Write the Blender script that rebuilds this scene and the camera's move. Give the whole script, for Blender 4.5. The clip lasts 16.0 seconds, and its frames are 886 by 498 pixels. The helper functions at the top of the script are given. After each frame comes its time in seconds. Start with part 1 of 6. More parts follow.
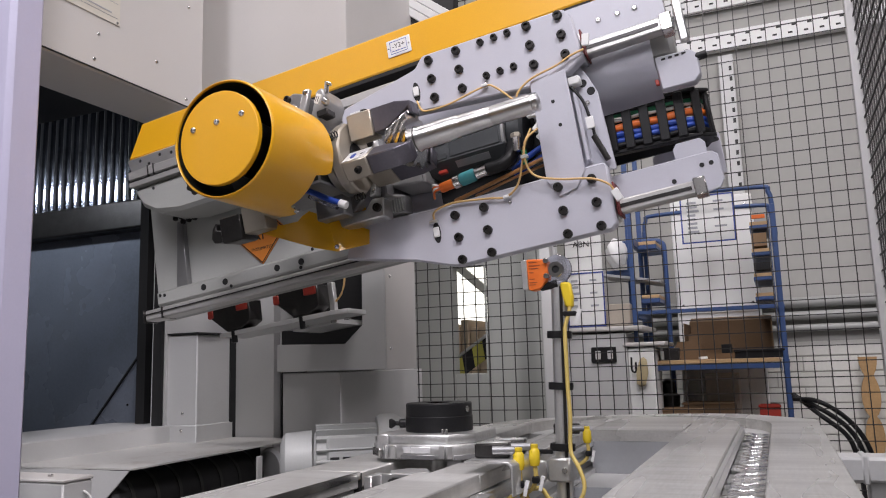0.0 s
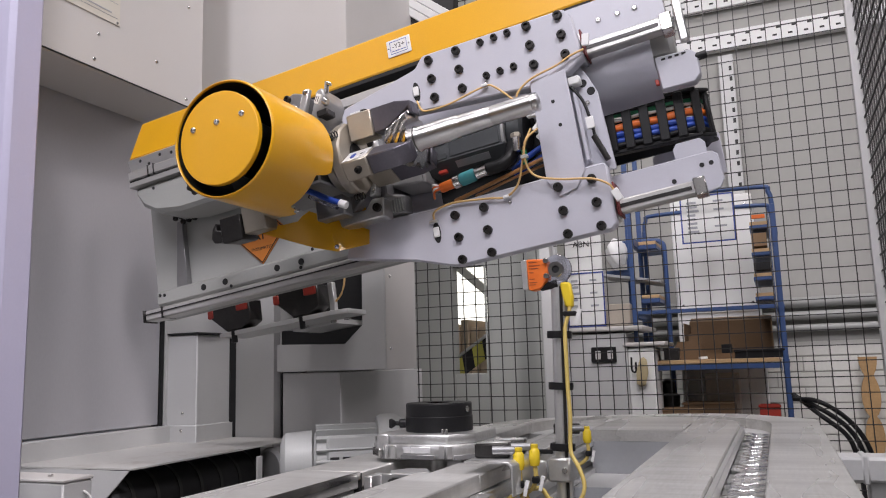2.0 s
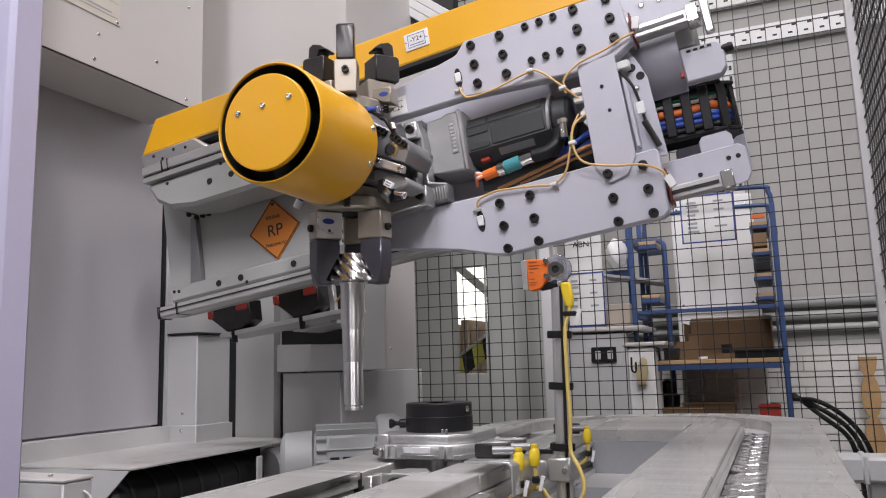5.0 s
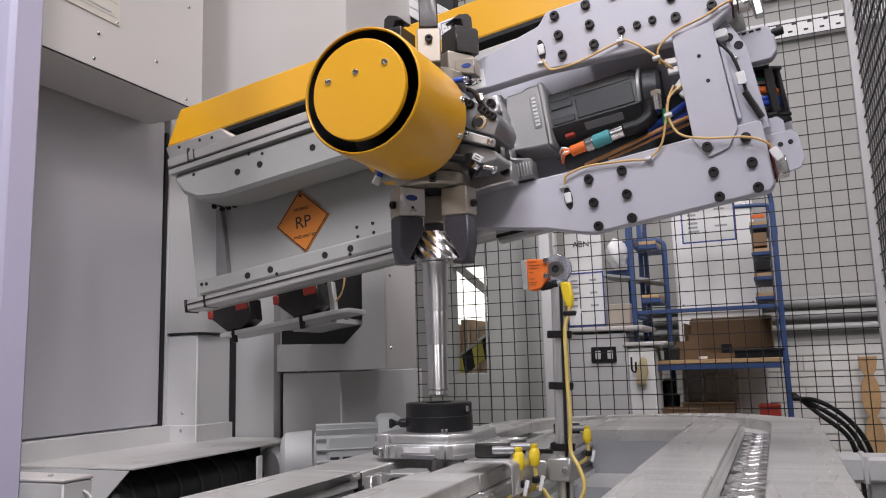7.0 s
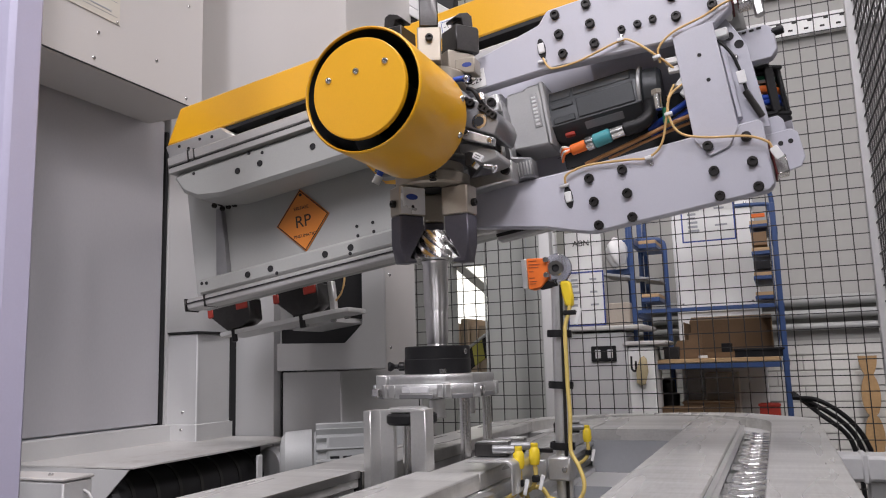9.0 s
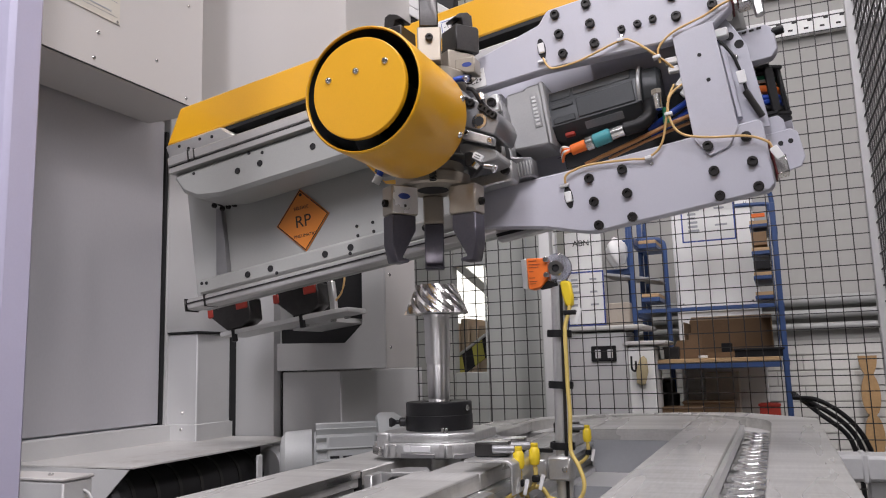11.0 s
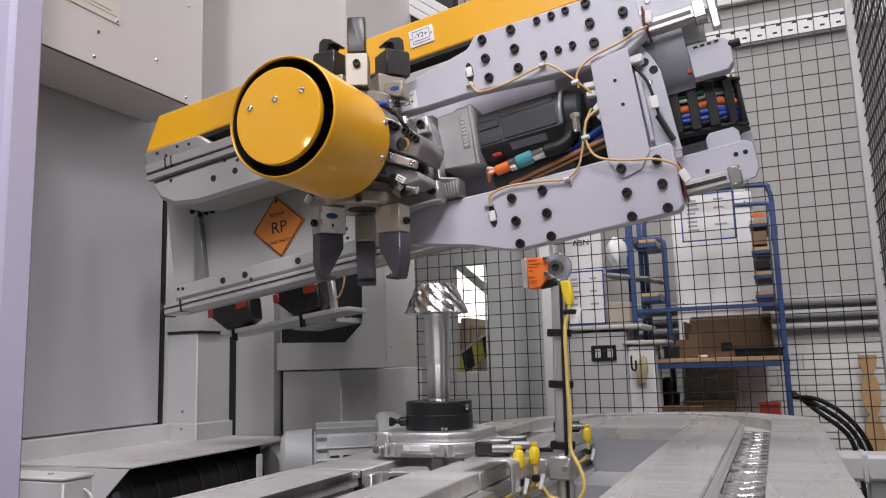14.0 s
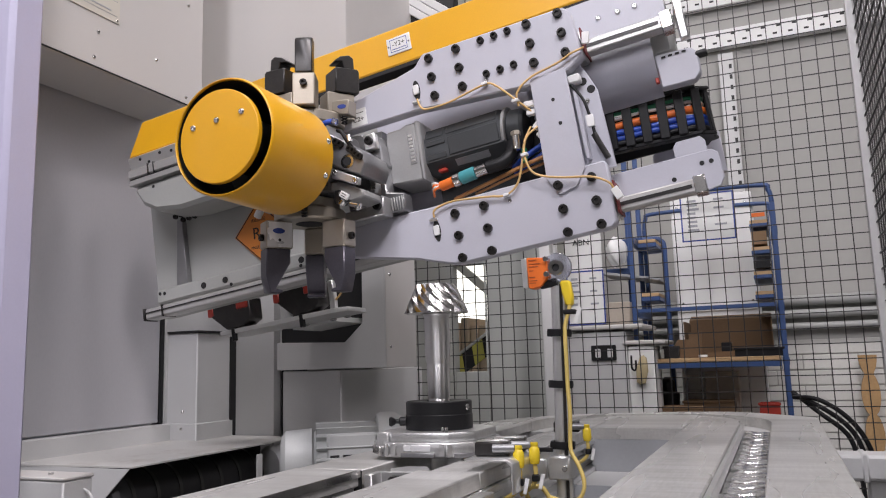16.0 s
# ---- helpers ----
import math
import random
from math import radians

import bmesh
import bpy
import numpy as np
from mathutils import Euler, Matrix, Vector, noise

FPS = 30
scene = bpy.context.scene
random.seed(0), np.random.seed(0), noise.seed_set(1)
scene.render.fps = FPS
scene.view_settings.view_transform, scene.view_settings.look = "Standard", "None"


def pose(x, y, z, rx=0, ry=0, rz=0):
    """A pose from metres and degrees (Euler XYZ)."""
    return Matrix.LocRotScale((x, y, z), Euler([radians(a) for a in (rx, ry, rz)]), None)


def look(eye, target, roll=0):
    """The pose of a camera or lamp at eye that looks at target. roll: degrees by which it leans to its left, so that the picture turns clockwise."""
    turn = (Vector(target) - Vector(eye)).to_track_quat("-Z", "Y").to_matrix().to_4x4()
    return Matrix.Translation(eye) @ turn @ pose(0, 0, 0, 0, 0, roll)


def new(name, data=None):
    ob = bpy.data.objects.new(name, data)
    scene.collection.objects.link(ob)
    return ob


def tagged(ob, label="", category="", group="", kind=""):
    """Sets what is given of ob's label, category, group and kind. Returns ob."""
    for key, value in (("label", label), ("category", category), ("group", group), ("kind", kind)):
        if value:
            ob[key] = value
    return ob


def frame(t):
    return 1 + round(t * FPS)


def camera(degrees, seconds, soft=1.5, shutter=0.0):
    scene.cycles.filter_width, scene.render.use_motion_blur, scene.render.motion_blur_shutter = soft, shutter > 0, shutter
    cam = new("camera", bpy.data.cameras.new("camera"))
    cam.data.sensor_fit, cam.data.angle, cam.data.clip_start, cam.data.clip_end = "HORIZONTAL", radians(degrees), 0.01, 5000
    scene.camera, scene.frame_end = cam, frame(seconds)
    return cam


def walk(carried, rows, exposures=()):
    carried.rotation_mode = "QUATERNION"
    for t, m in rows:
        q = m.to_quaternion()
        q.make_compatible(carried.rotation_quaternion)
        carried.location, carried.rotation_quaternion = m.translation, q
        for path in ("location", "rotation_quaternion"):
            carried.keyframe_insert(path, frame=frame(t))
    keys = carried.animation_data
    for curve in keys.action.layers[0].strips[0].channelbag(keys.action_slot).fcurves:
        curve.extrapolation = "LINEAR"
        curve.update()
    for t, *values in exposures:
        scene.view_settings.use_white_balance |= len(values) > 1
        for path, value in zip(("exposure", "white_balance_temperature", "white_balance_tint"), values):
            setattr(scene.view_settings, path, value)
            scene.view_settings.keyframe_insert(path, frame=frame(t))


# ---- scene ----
# ---------- camera ----------
cam = camera(59.78, 16.0, soft=1.1, shutter=0.4)
EYE = (0.0, 0.0, 1.065)
TILT = ((0.0, 98.493), (4.0, 98.493), (7.0, 98.478), (8.3, 98.425), (11.5, 98.405), (14.0, 98.365), (16.0, 98.36))
walk(cam, [(t, pose(*EYE, rx, 1.688, 23.275)) for t, rx in TILT], exposures=[(0.0, 0.0), (16.0, 0.0)])

# ---------- light ----------
world = bpy.data.worlds.new("hall_light")
scene.world = world
world.use_nodes = True
world.node_tree.nodes["Background"].inputs[0].default_value = (0.95, 0.92, 1.0, 1)
world.node_tree.nodes["Background"].inputs[1].default_value = 0.12


def area_lamp(name, eye, target, sx, sy, power, colour, spread=180):
    data = bpy.data.lights.new(name, "AREA")
    data.shape, data.size, data.size_y, data.energy, data.color = "DISK" if sx == sy else "RECTANGLE", sx, sy, power, colour
    data.spread = radians(spread)
    ob = new(name, data)
    ob.matrix_basis = look(eye, target)
    return ob


area_lamp("ceiling_lamp", (1.35, -1.25, 4.6), (-1.0, 1.9, 1.1), 0.25, 0.9, 48, (1.0, 0.935, 0.975), 120)
# Three unseen lamps added to brighten the conveyor, left side and lower wall.
area_lamp("ceiling_lamp", (-0.1, 0.9, 5.4), (-0.1, 0.95, 0.0), 2.4, 0.4, 18, (1.0, 0.94, 0.97), 115)
area_lamp("ceiling_lamp", (-0.6, -1.5, 4.0), (-1.0, 1.6, 1.0), 0.5, 2.4, 68, (0.94, 0.92, 1.0))
area_lamp("ceiling_lamp", (-0.1, 1.5, 5.2), (-0.1, 4.2, 0.0), 2.6, 0.4, 25, (1.0, 0.94, 0.96), 88)
area_lamp("ceiling_lamp", (-1.9, 4.7, 4.6), (-1.9, 4.7, 0.0), 2.2, 1.2, 26, (1.0, 0.94, 0.95))
# Unseen fill lamp added to brighten the hall that the metals reflect.
area_lamp("ceiling_lamp", (0.8, -3.0, 4.6), (0.4, -2.2, 0.8), 3.0, 0.5, 75, (0.98, 0.92, 1.0))
area_lamp("ceiling_lamp", (3.2, 1.4, 4.4), (-1.3, 2.2, 1.0), 0.5, 1.6, 14, (1.0, 0.93, 0.98), 100)
area_lamp("hall_lamp", (-2.65, -2.06, 2.47), (-0.66, 1.03, 1.417), 0.10, 0.10, 2.6, (1.0, 0.97, 0.95))
area_lamp("machine_lamp", (-3.0, 1.82, 2.10), (-2.95, 2.9, 1.72), 1.0, 0.05, 7, (0.85, 0.9, 1.0))


# ---------- materials ----------
def mat(name, rgb, rough=0.5, metal=0.0, vary=0.06, scale=6.0, grain=60.0, bump=0.02, stretch=(1, 1, 1), dirt_or_shade=0.0, dirt_or_shade_rgb=(0.08, 0.07, 0.06), shade_stretch=None, dirt_or_shade_at=(0.52, 0.78), coat=0.0, per_object=0.0, spec=0.5):
    m = bpy.data.materials.new(name)
    m.use_nodes = True
    nt = m.node_tree
    n, l = nt.nodes, nt.links
    b = n["Principled BSDF"]
    b.inputs["Roughness"].default_value, b.inputs["Metallic"].default_value = rough, metal
    b.inputs["Coat Weight"].default_value = coat
    b.inputs["Specular IOR Level"].default_value = spec
    tc = n.new("ShaderNodeTexCoord")
    mp = n.new("ShaderNodeMapping")
    mp.inputs["Scale"].default_value = stretch
    l.new(tc.outputs["Object"], mp.inputs["Vector"])
    big = n.new("ShaderNodeTexNoise")
    big.inputs["Scale"].default_value, big.inputs["Detail"].default_value = scale, 4.0
    l.new(mp.outputs["Vector"], big.inputs["Vector"])
    fine = n.new("ShaderNodeTexNoise")
    fine.inputs["Scale"].default_value, fine.inputs["Detail"].default_value = grain, 5.0
    l.new(mp.outputs["Vector"], fine.inputs["Vector"])
    both = n.new("ShaderNodeMix")
    both.inputs[0].default_value = 0.4
    l.new(big.outputs["Fac"], both.inputs[2])
    l.new(fine.outputs["Fac"], both.inputs[3])
    ramp = n.new("ShaderNodeValToRGB")
    ramp.color_ramp.elements[0].position, ramp.color_ramp.elements[1].position = 0.3, 0.7
    ramp.color_ramp.elements[0].color = (*[max(0, v * (1 - vary)) for v in rgb], 1)
    ramp.color_ramp.elements[1].color = (*[min(1, v * (1 + vary)) for v in rgb], 1)
    l.new(both.outputs[0], ramp.inputs["Fac"])
    colour = ramp.outputs["Color"]
    # Noise-masked tint: dirt, and on the conveyor painted bands of shade.
    if dirt_or_shade:
        spot = n.new("ShaderNodeTexNoise")
        spot.inputs["Scale"].default_value, spot.inputs["Detail"].default_value, spot.inputs["Roughness"].default_value = scale * 2.3, 9.0, 0.7
        place = mp
        if shade_stretch:
            place = n.new("ShaderNodeMapping")
            place.inputs["Scale"].default_value = shade_stretch
            l.new(tc.outputs["Object"], place.inputs["Vector"])
        l.new(place.outputs["Vector"], spot.inputs["Vector"])
        cut = n.new("ShaderNodeMapRange")
        cut.inputs[1].default_value, cut.inputs[2].default_value, cut.inputs[4].default_value = *dirt_or_shade_at, dirt_or_shade
        l.new(spot.outputs["Fac"], cut.inputs[0])
        mx = n.new("ShaderNodeMix")
        mx.data_type = "RGBA"
        l.new(cut.outputs[0], mx.inputs[0])
        l.new(colour, mx.inputs[6])
        mx.inputs[7].default_value = (*dirt_or_shade_rgb, 1)
        colour = mx.outputs[2]
    if per_object:
        info = n.new("ShaderNodeObjectInfo")
        mr = n.new("ShaderNodeMapRange")
        mr.inputs[3].default_value, mr.inputs[4].default_value = 1 - per_object, 1 + per_object
        l.new(info.outputs["Random"], mr.inputs[0])
        hs = n.new("ShaderNodeHueSaturation")
        l.new(mr.outputs[0], hs.inputs["Value"])
        l.new(colour, hs.inputs["Color"])
        colour = hs.outputs["Color"]
    l.new(colour, b.inputs["Base Color"])
    rr = n.new("ShaderNodeMapRange")
    rr.inputs[3].default_value, rr.inputs[4].default_value = max(0.03, rough - 0.08), min(1, rough + 0.08)
    l.new(big.outputs["Fac"], rr.inputs[0])
    l.new(rr.outputs[0], b.inputs["Roughness"])
    if bump:
        bp = n.new("ShaderNodeBump")
        bp.inputs["Strength"].default_value, bp.inputs["Distance"].default_value = bump * 4, 0.001
        l.new(fine.outputs["Fac"], bp.inputs["Height"])
        l.new(bp.outputs["Normal"], b.inputs["Normal"])
    return m


def glow(name, rgb, strength):
    m = bpy.data.materials.new(name)
    m.use_nodes = True
    b = m.node_tree.nodes["Principled BSDF"]
    b.inputs["Base Color"].default_value = (*rgb, 1)
    b.inputs["Emission Color"].default_value = (*rgb, 1)
    b.inputs["Emission Strength"].default_value = strength
    return m


GREY = mat("light_grey_paint", (0.56, 0.56, 0.555), 0.42, 0, 0.04, 3, 240, 0.03, dirt_or_shade=0.10, dirt_or_shade_rgb=(0.3, 0.29, 0.26))
GREY_WARM = mat("cream_grey_paint", (0.56, 0.54, 0.52), 0.45, 0, 0.03, 2, 220, 0.03, dirt_or_shade=0.06, dirt_or_shade_rgb=(0.36, 0.34, 0.3))
GREY_LILAC = mat("lilac_grey_paint", (0.56, 0.54, 0.70), 0.38, 0, 0.03, 3, 240, 0.03, dirt_or_shade=0.05, dirt_or_shade_rgb=(0.3, 0.3, 0.3))
ARM = mat("pale_grey_arm_paint", (0.52, 0.52, 0.58), 0.34, 0, 0.03, 5, 300, 0.04, dirt_or_shade=0.12, dirt_or_shade_rgb=(0.26, 0.25, 0.24))
DOOR = mat("satin_door_sheet", (0.47, 0.465, 0.485), 0.33, 0.15, 0.05, 2.2, 180, 0.02, stretch=(1, 1, 0.4))
YELLOW = mat("yellow_paint", (0.78, 0.40, 0.012), 0.36, 0, 0.05, 5, 420, 0.022, coat=0.35, dirt_or_shade=0.05, dirt_or_shade_rgb=(0.4, 0.2, 0.02))
YELLOW_PLASTIC = mat("yellow_plastic", (0.82, 0.60, 0.03), 0.4, 0, 0.05, 20, 300, 0.02)
BLACK = mat("black_plastic", (0.014, 0.014, 0.015), 0.42, 0, 0.2, 12, 300, 0.04, spec=0.25)
# Near-black: colours dark parts and stands in for shade in cavities and gaps.
DARK = mat("black_finish_and_cavity_shade", (0.012, 0.012, 0.013), 0.7, 0, 0.2, 6, 90, 0.02)
STEEL_BLACK = mat("blackened_steel", (0.045, 0.043, 0.042), 0.34, 0.6, 0.25, 18, 240, 0.05, dirt_or_shade=0.2, dirt_or_shade_rgb=(0.1, 0.09, 0.08))
BOLT = mat("black_oxide_bolt", (0.03, 0.028, 0.027), 0.38, 0.7, 0.2, 40, 400, 0.03)
STEEL = mat("bright_ground_steel", (0.66, 0.65, 0.64), 0.20, 1.0, 0.05, 10, 350, 0.01)
ALU = mat("milled_aluminium", (0.76, 0.76, 0.75), 0.34, 0.85, 0.06, 12, 260, 0.06, dirt_or_shade=0.15, dirt_or_shade_rgb=(0.25, 0.25, 0.25))
CHAMPAGNE = mat("anodised_champagne_metal", (0.43, 0.39, 0.325), 0.36, 0.6, 0.06, 14, 320, 0.03)
RAIL = mat("hardened_rail_steel", (0.56, 0.55, 0.54), 0.34, 0.55, 0.08, 8, 300, 0.03, stretch=(0.2, 1, 1))
# Lengthwise streaks are wear; the crosswise darker bands paint soft shade.
CONVEYOR = mat("worn_shade_banded_aluminium", (0.64, 0.635, 0.615), 0.28, 0.25, 0.16, 9, 220, 0.02, stretch=(1, 0.12, 1), dirt_or_shade=0.7, dirt_or_shade_rgb=(0.34, 0.33, 0.31), shade_stretch=(0.03, 0.30, 0.3), dirt_or_shade_at=(0.40, 0.64))
MOTOR = mat("anthracite_motor", (0.045, 0.049, 0.052), 0.42, 0.1, 0.15, 14, 320, 0.06)
CAST = mat("grey_cast_housing", (0.38, 0.38, 0.375), 0.42, 0.35, 0.08, 16, 320, 0.04)
ORANGE = mat("orange_plastic", (0.80, 0.17, 0.02), 0.45, 0, 0.06, 20, 300, 0.02)
SIGN = mat("orange_sign_film", (0.62, 0.21, 0.035), 0.42, 0, 0.04, 12, 300, 0.01)
BLUE = mat("blue_rack_paint", (0.035, 0.075, 0.20), 0.42, 0, 0.1, 8, 200, 0.03, dirt_or_shade=0.2, dirt_or_shade_rgb=(0.12, 0.13, 0.16))
BLUE_CABLE = mat("blue_cable", (0.02, 0.07, 0.42), 0.4, 0, 0.1, 20, 200, 0.02)
TEAL = mat("teal_plug", (0.06, 0.30, 0.33), 0.4, 0, 0.08, 20, 200, 0.02)
RED = mat("red_plastic", (0.40, 0.04, 0.025), 0.45, 0, 0.1, 20, 200, 0.02)
GREEN = mat("green_plastic", (0.02, 0.22, 0.10), 0.45, 0, 0.1, 20, 200, 0.02)
WHITE = mat("white_plastic", (0.78, 0.78, 0.77), 0.45, 0, 0.04, 10, 200, 0.02)
PAPER = mat("printed_paper", (0.78, 0.78, 0.76), 0.7, 0, 0.03, 6, 120, 0.02)
# White paint dimmed: the weaker light on the upper wall is in this colour.
WALL = mat("dimmed_white_painted_wall", (0.38, 0.375, 0.355), 0.75, 0, 0.06, 1.2, 26, 0.1, dirt_or_shade=0.2, dirt_or_shade_rgb=(0.45, 0.43, 0.38))
WOOD = mat("bare_wood", (0.50, 0.33, 0.17), 0.6, 0, 0.18, 4, 60, 0.08, stretch=(1, 6, 6))
CARDBOARD = mat("brown_cardboard", (0.26, 0.165, 0.09), 0.8, 0, 0.1, 6, 120, 0.08)
CABLE = mat("tan_sensor_cable", (0.66, 0.43, 0.17), 0.45, 0, 0.1, 30, 200, 0.02)
WIRE = mat("black_fence_wire", (0.03, 0.028, 0.028), 0.45, 0.2, 0.15, 20, 200, 0.03)
FLOOR = mat("grey_concrete_floor", (0.20, 0.20, 0.195), 0.5, 0, 0.15, 1.5, 40, 0.1, dirt_or_shade=0.3)
BELLOWS = mat("steel_cover_slats", (0.30, 0.32, 0.38), 0.14, 1.0, 0.1, 4, 120, 0.02)
INSIDE = mat("blue_grey_machine_room_sheet", (0.30, 0.335, 0.41), 0.27, 0.3, 0.15, 3, 80, 0.03, dirt_or_shade=0.3, dirt_or_shade_rgb=(0.2, 0.2, 0.2))
PARTITION = mat("grey_green_partition_paint", (0.39, 0.40, 0.375), 0.5, 0, 0.05, 2, 200, 0.04, dirt_or_shade=0.1, dirt_or_shade_rgb=(0.25, 0.24, 0.21))
KRAFT = mat("grey_brown_carton", (0.42, 0.37, 0.31), 0.8, 0, 0.08, 6, 120, 0.08)
INK = mat("black_ink", (0.015, 0.015, 0.015), 0.6, 0, 0.1, 20, 200, 0.0)
YELLOW_CABLE = mat("pale_yellow_cable", (0.66, 0.50, 0.15), 0.5, 0, 0.06, 20, 200, 0.02)
STEP_GREY = mat("mid_grey_cover_paint", (0.36, 0.37, 0.385), 0.45, 0, 0.06, 4, 160, 0.03)
RIBEDGE = mat("worn_wiper_edge", (0.10, 0.10, 0.10), 0.4, 0.6, 0.1, 10, 200, 0.02)
PRINT = mat("brown_print", (0.30, 0.07, 0.02), 0.6, 0, 0.1, 20, 200, 0.0)
STEEL_GREY = mat("grey_machined_steel", (0.26, 0.26, 0.265), 0.38, 0.6, 0.12, 14, 240, 0.05)
PLATE = mat("cream_print_plate", (0.60, 0.57, 0.50), 0.4, 0, 0.03, 8, 200, 0.01)
SHAFT = mat("ground_shaft_steel", (0.70, 0.695, 0.69), 0.34, 1.0, 0.04, 6, 120, 0.0)
shaft_tangent = SHAFT.node_tree.nodes.new("ShaderNodeTangent")
shaft_tangent.direction_type, shaft_tangent.axis = "RADIAL", "Z"
shaft_shader = SHAFT.node_tree.nodes["Principled BSDF"]
shaft_shader.inputs["Anisotropic"].default_value, shaft_shader.inputs["Anisotropic Rotation"].default_value = 0.92, 0.25
SHAFT.node_tree.links.new(shaft_tangent.outputs["Tangent"], shaft_shader.inputs["Tangent"])
COPPER = mat("copper_cable", (0.46, 0.22, 0.08), 0.4, 0, 0.08, 20, 200, 0.02)
CASTALU = mat("cast_aluminium", (0.58, 0.58, 0.575), 0.36, 0.8, 0.12, 22, 260, 0.16, dirt_or_shade=0.3, dirt_or_shade_rgb=(0.2, 0.2, 0.2))
# Pale metal whose colour holds the bright reflection of the faces it covers.
SILVER = mat("bright_reflecting_face", (0.86, 0.86, 0.87), 0.28, 0.45, 0.03, 10, 200, 0.0)
# Paler than the wall: the stronger light low down is in this colour.
BRICK = mat("lit_white_painted_brick", (0.56, 0.555, 0.525), 0.7, 0, 0.06, 5, 70, 0.12, dirt_or_shade=0.2, dirt_or_shade_rgb=(0.33, 0.31, 0.27), per_object=0.05)
WIPER = mat("dark_red_rubber", (0.16, 0.02, 0.02), 0.55, 0, 0.1, 20, 200, 0.02)
GREYINK = mat("grey_print", (0.35, 0.36, 0.38), 0.6, 0, 0.1, 20, 200, 0.0)
GEAR = mat("milled_gear_steel", (0.68, 0.67, 0.66), 0.20, 1.0, 0.05, 10, 300, 0.01)
CHAIN = mat("polished_chain_steel", (0.90, 0.90, 0.90), 0.22, 1.0, 0.08, 20, 300, 0.03, per_object=0.12)
STAINED = mat("stained_cover_sheet", (0.52, 0.51, 0.49), 0.45, 0, 0.08, 4, 120, 0.04, dirt_or_shade=0.55, dirt_or_shade_rgb=(0.22, 0.17, 0.13))
MOTOR_GREY = mat("light_grey_motor_paint", (0.52, 0.53, 0.52), 0.45, 0, 0.05, 10, 220, 0.06)
GLOVE = mat("tan_cloth", (0.48, 0.40, 0.24), 0.85, 0, 0.1, 20, 200, 0.1)
HAZARD = mat("yellow_hazard_film", (0.34, 0.32, 0.06), 0.5, 0, 0.08, 12, 200, 0.02)
LITWALL = glow("bright_window", (1.0, 0.97, 0.9), 1.6)
CLEAR = mat("clear_plastic", (0.72, 0.74, 0.85), 0.12, 0, 0.04, 20, 200, 0.0)
CLEAR.node_tree.nodes["Principled BSDF"].inputs["Transmission Weight"].default_value = 0.92
# Green-grey paint, darkened to hold the shade the slide stands in.
SLIDE = mat("shaded_green_grey_slide_paint", (0.37, 0.375, 0.36), 0.42, 0, 0.04, 4, 240, 0.03, dirt_or_shade=0.15, dirt_or_shade_rgb=(0.26, 0.25, 0.23))
FINGER = mat("phosphated_finger_steel", (0.105, 0.10, 0.12), 0.36, 0.5, 0.15, 18, 240, 0.04, dirt_or_shade=0.15, dirt_or_shade_rgb=(0.2, 0.19, 0.2))
PALE_WOOD = mat("pale_timber", (0.64, 0.52, 0.38), 0.7, 0, 0.12, 4, 60, 0.06, stretch=(6, 6, 1), per_object=0.12)
TAN_BOARD = mat("tan_wooden_board", (0.36, 0.225, 0.10), 0.65, 0, 0.2, 10, 80, 0.08)
# Dark brown carton; on the open box it also paints the inside's shade.
CARTON_DARK = mat("dark_or_shaded_cardboard", (0.15, 0.09, 0.045), 0.8, 0, 0.12, 6, 120, 0.08)
PIPE = mat("grey_pipe_paint", (0.33, 0.335, 0.325), 0.45, 0, 0.05, 4, 160, 0.03, dirt_or_shade=0.2, dirt_or_shade_rgb=(0.2, 0.19, 0.17))
BLUE_INK = mat("blue_ink", (0.03, 0.06, 0.28), 0.5, 0, 0.1, 20, 200, 0.0)


# ---------- mesh helpers ----------
def finish(bm, bevel=0.0, segs=1):
    if bevel:
        edges = [e for e in bm.edges if len(e.link_faces) == 2 and e.calc_face_angle(0) > 0.6]
        bmesh.ops.bevel(bm, geom=edges, offset=bevel, segments=segs, affect="EDGES", profile=0.6)
    return bm


def smooth_by_angle(me, angle=0.7):
    me.polygons.foreach_set("use_smooth", [True] * len(me.polygons))
    me.set_sharp_from_angle(angle=angle)


def part(name, bm, material, parent=None, label="", at=None):
    bmesh.ops.recalc_face_normals(bm, faces=bm.faces[:])
    me = bpy.data.meshes.new(name)
    bm.to_mesh(me)
    bm.free()
    smooth_by_angle(me)
    me.materials.append(material)
    ob = new(name, me)
    if parent:
        ob.parent = parent
    if at is not None:
        ob.matrix_basis = at
    return tagged(ob, label)


def share(name, me, parent, at, label=""):
    ob = new(name, me)
    ob.parent = parent
    ob.matrix_basis = at
    return tagged(ob, label)


def thing(name, at, label, category, group="", kind=""):
    ob = new(name)
    ob.empty_display_size = 0.05
    ob.matrix_basis = at
    return tagged(ob, label, category, group, kind)


def box(x0, x1, y0, y1, z0, z1, bevel=0.0, bm=None, m=None, segs=1):
    b = bmesh.new()
    bmesh.ops.create_cube(b, size=1)
    bmesh.ops.scale(b, vec=(x1 - x0, y1 - y0, z1 - z0), verts=b.verts)
    bmesh.ops.translate(b, vec=((x0 + x1) / 2, (y0 + y1) / 2, (z0 + z1) / 2), verts=b.verts)
    finish(b, bevel, segs)
    if m is not None:
        b.transform(m)
    return merge(bm, b)


def merge(bm, b):
    if bm is None:
        return b
    me = bpy.data.meshes.new("tmp")
    b.to_mesh(me)
    b.free()
    bm.from_mesh(me)
    bpy.data.meshes.remove(me)
    return bm


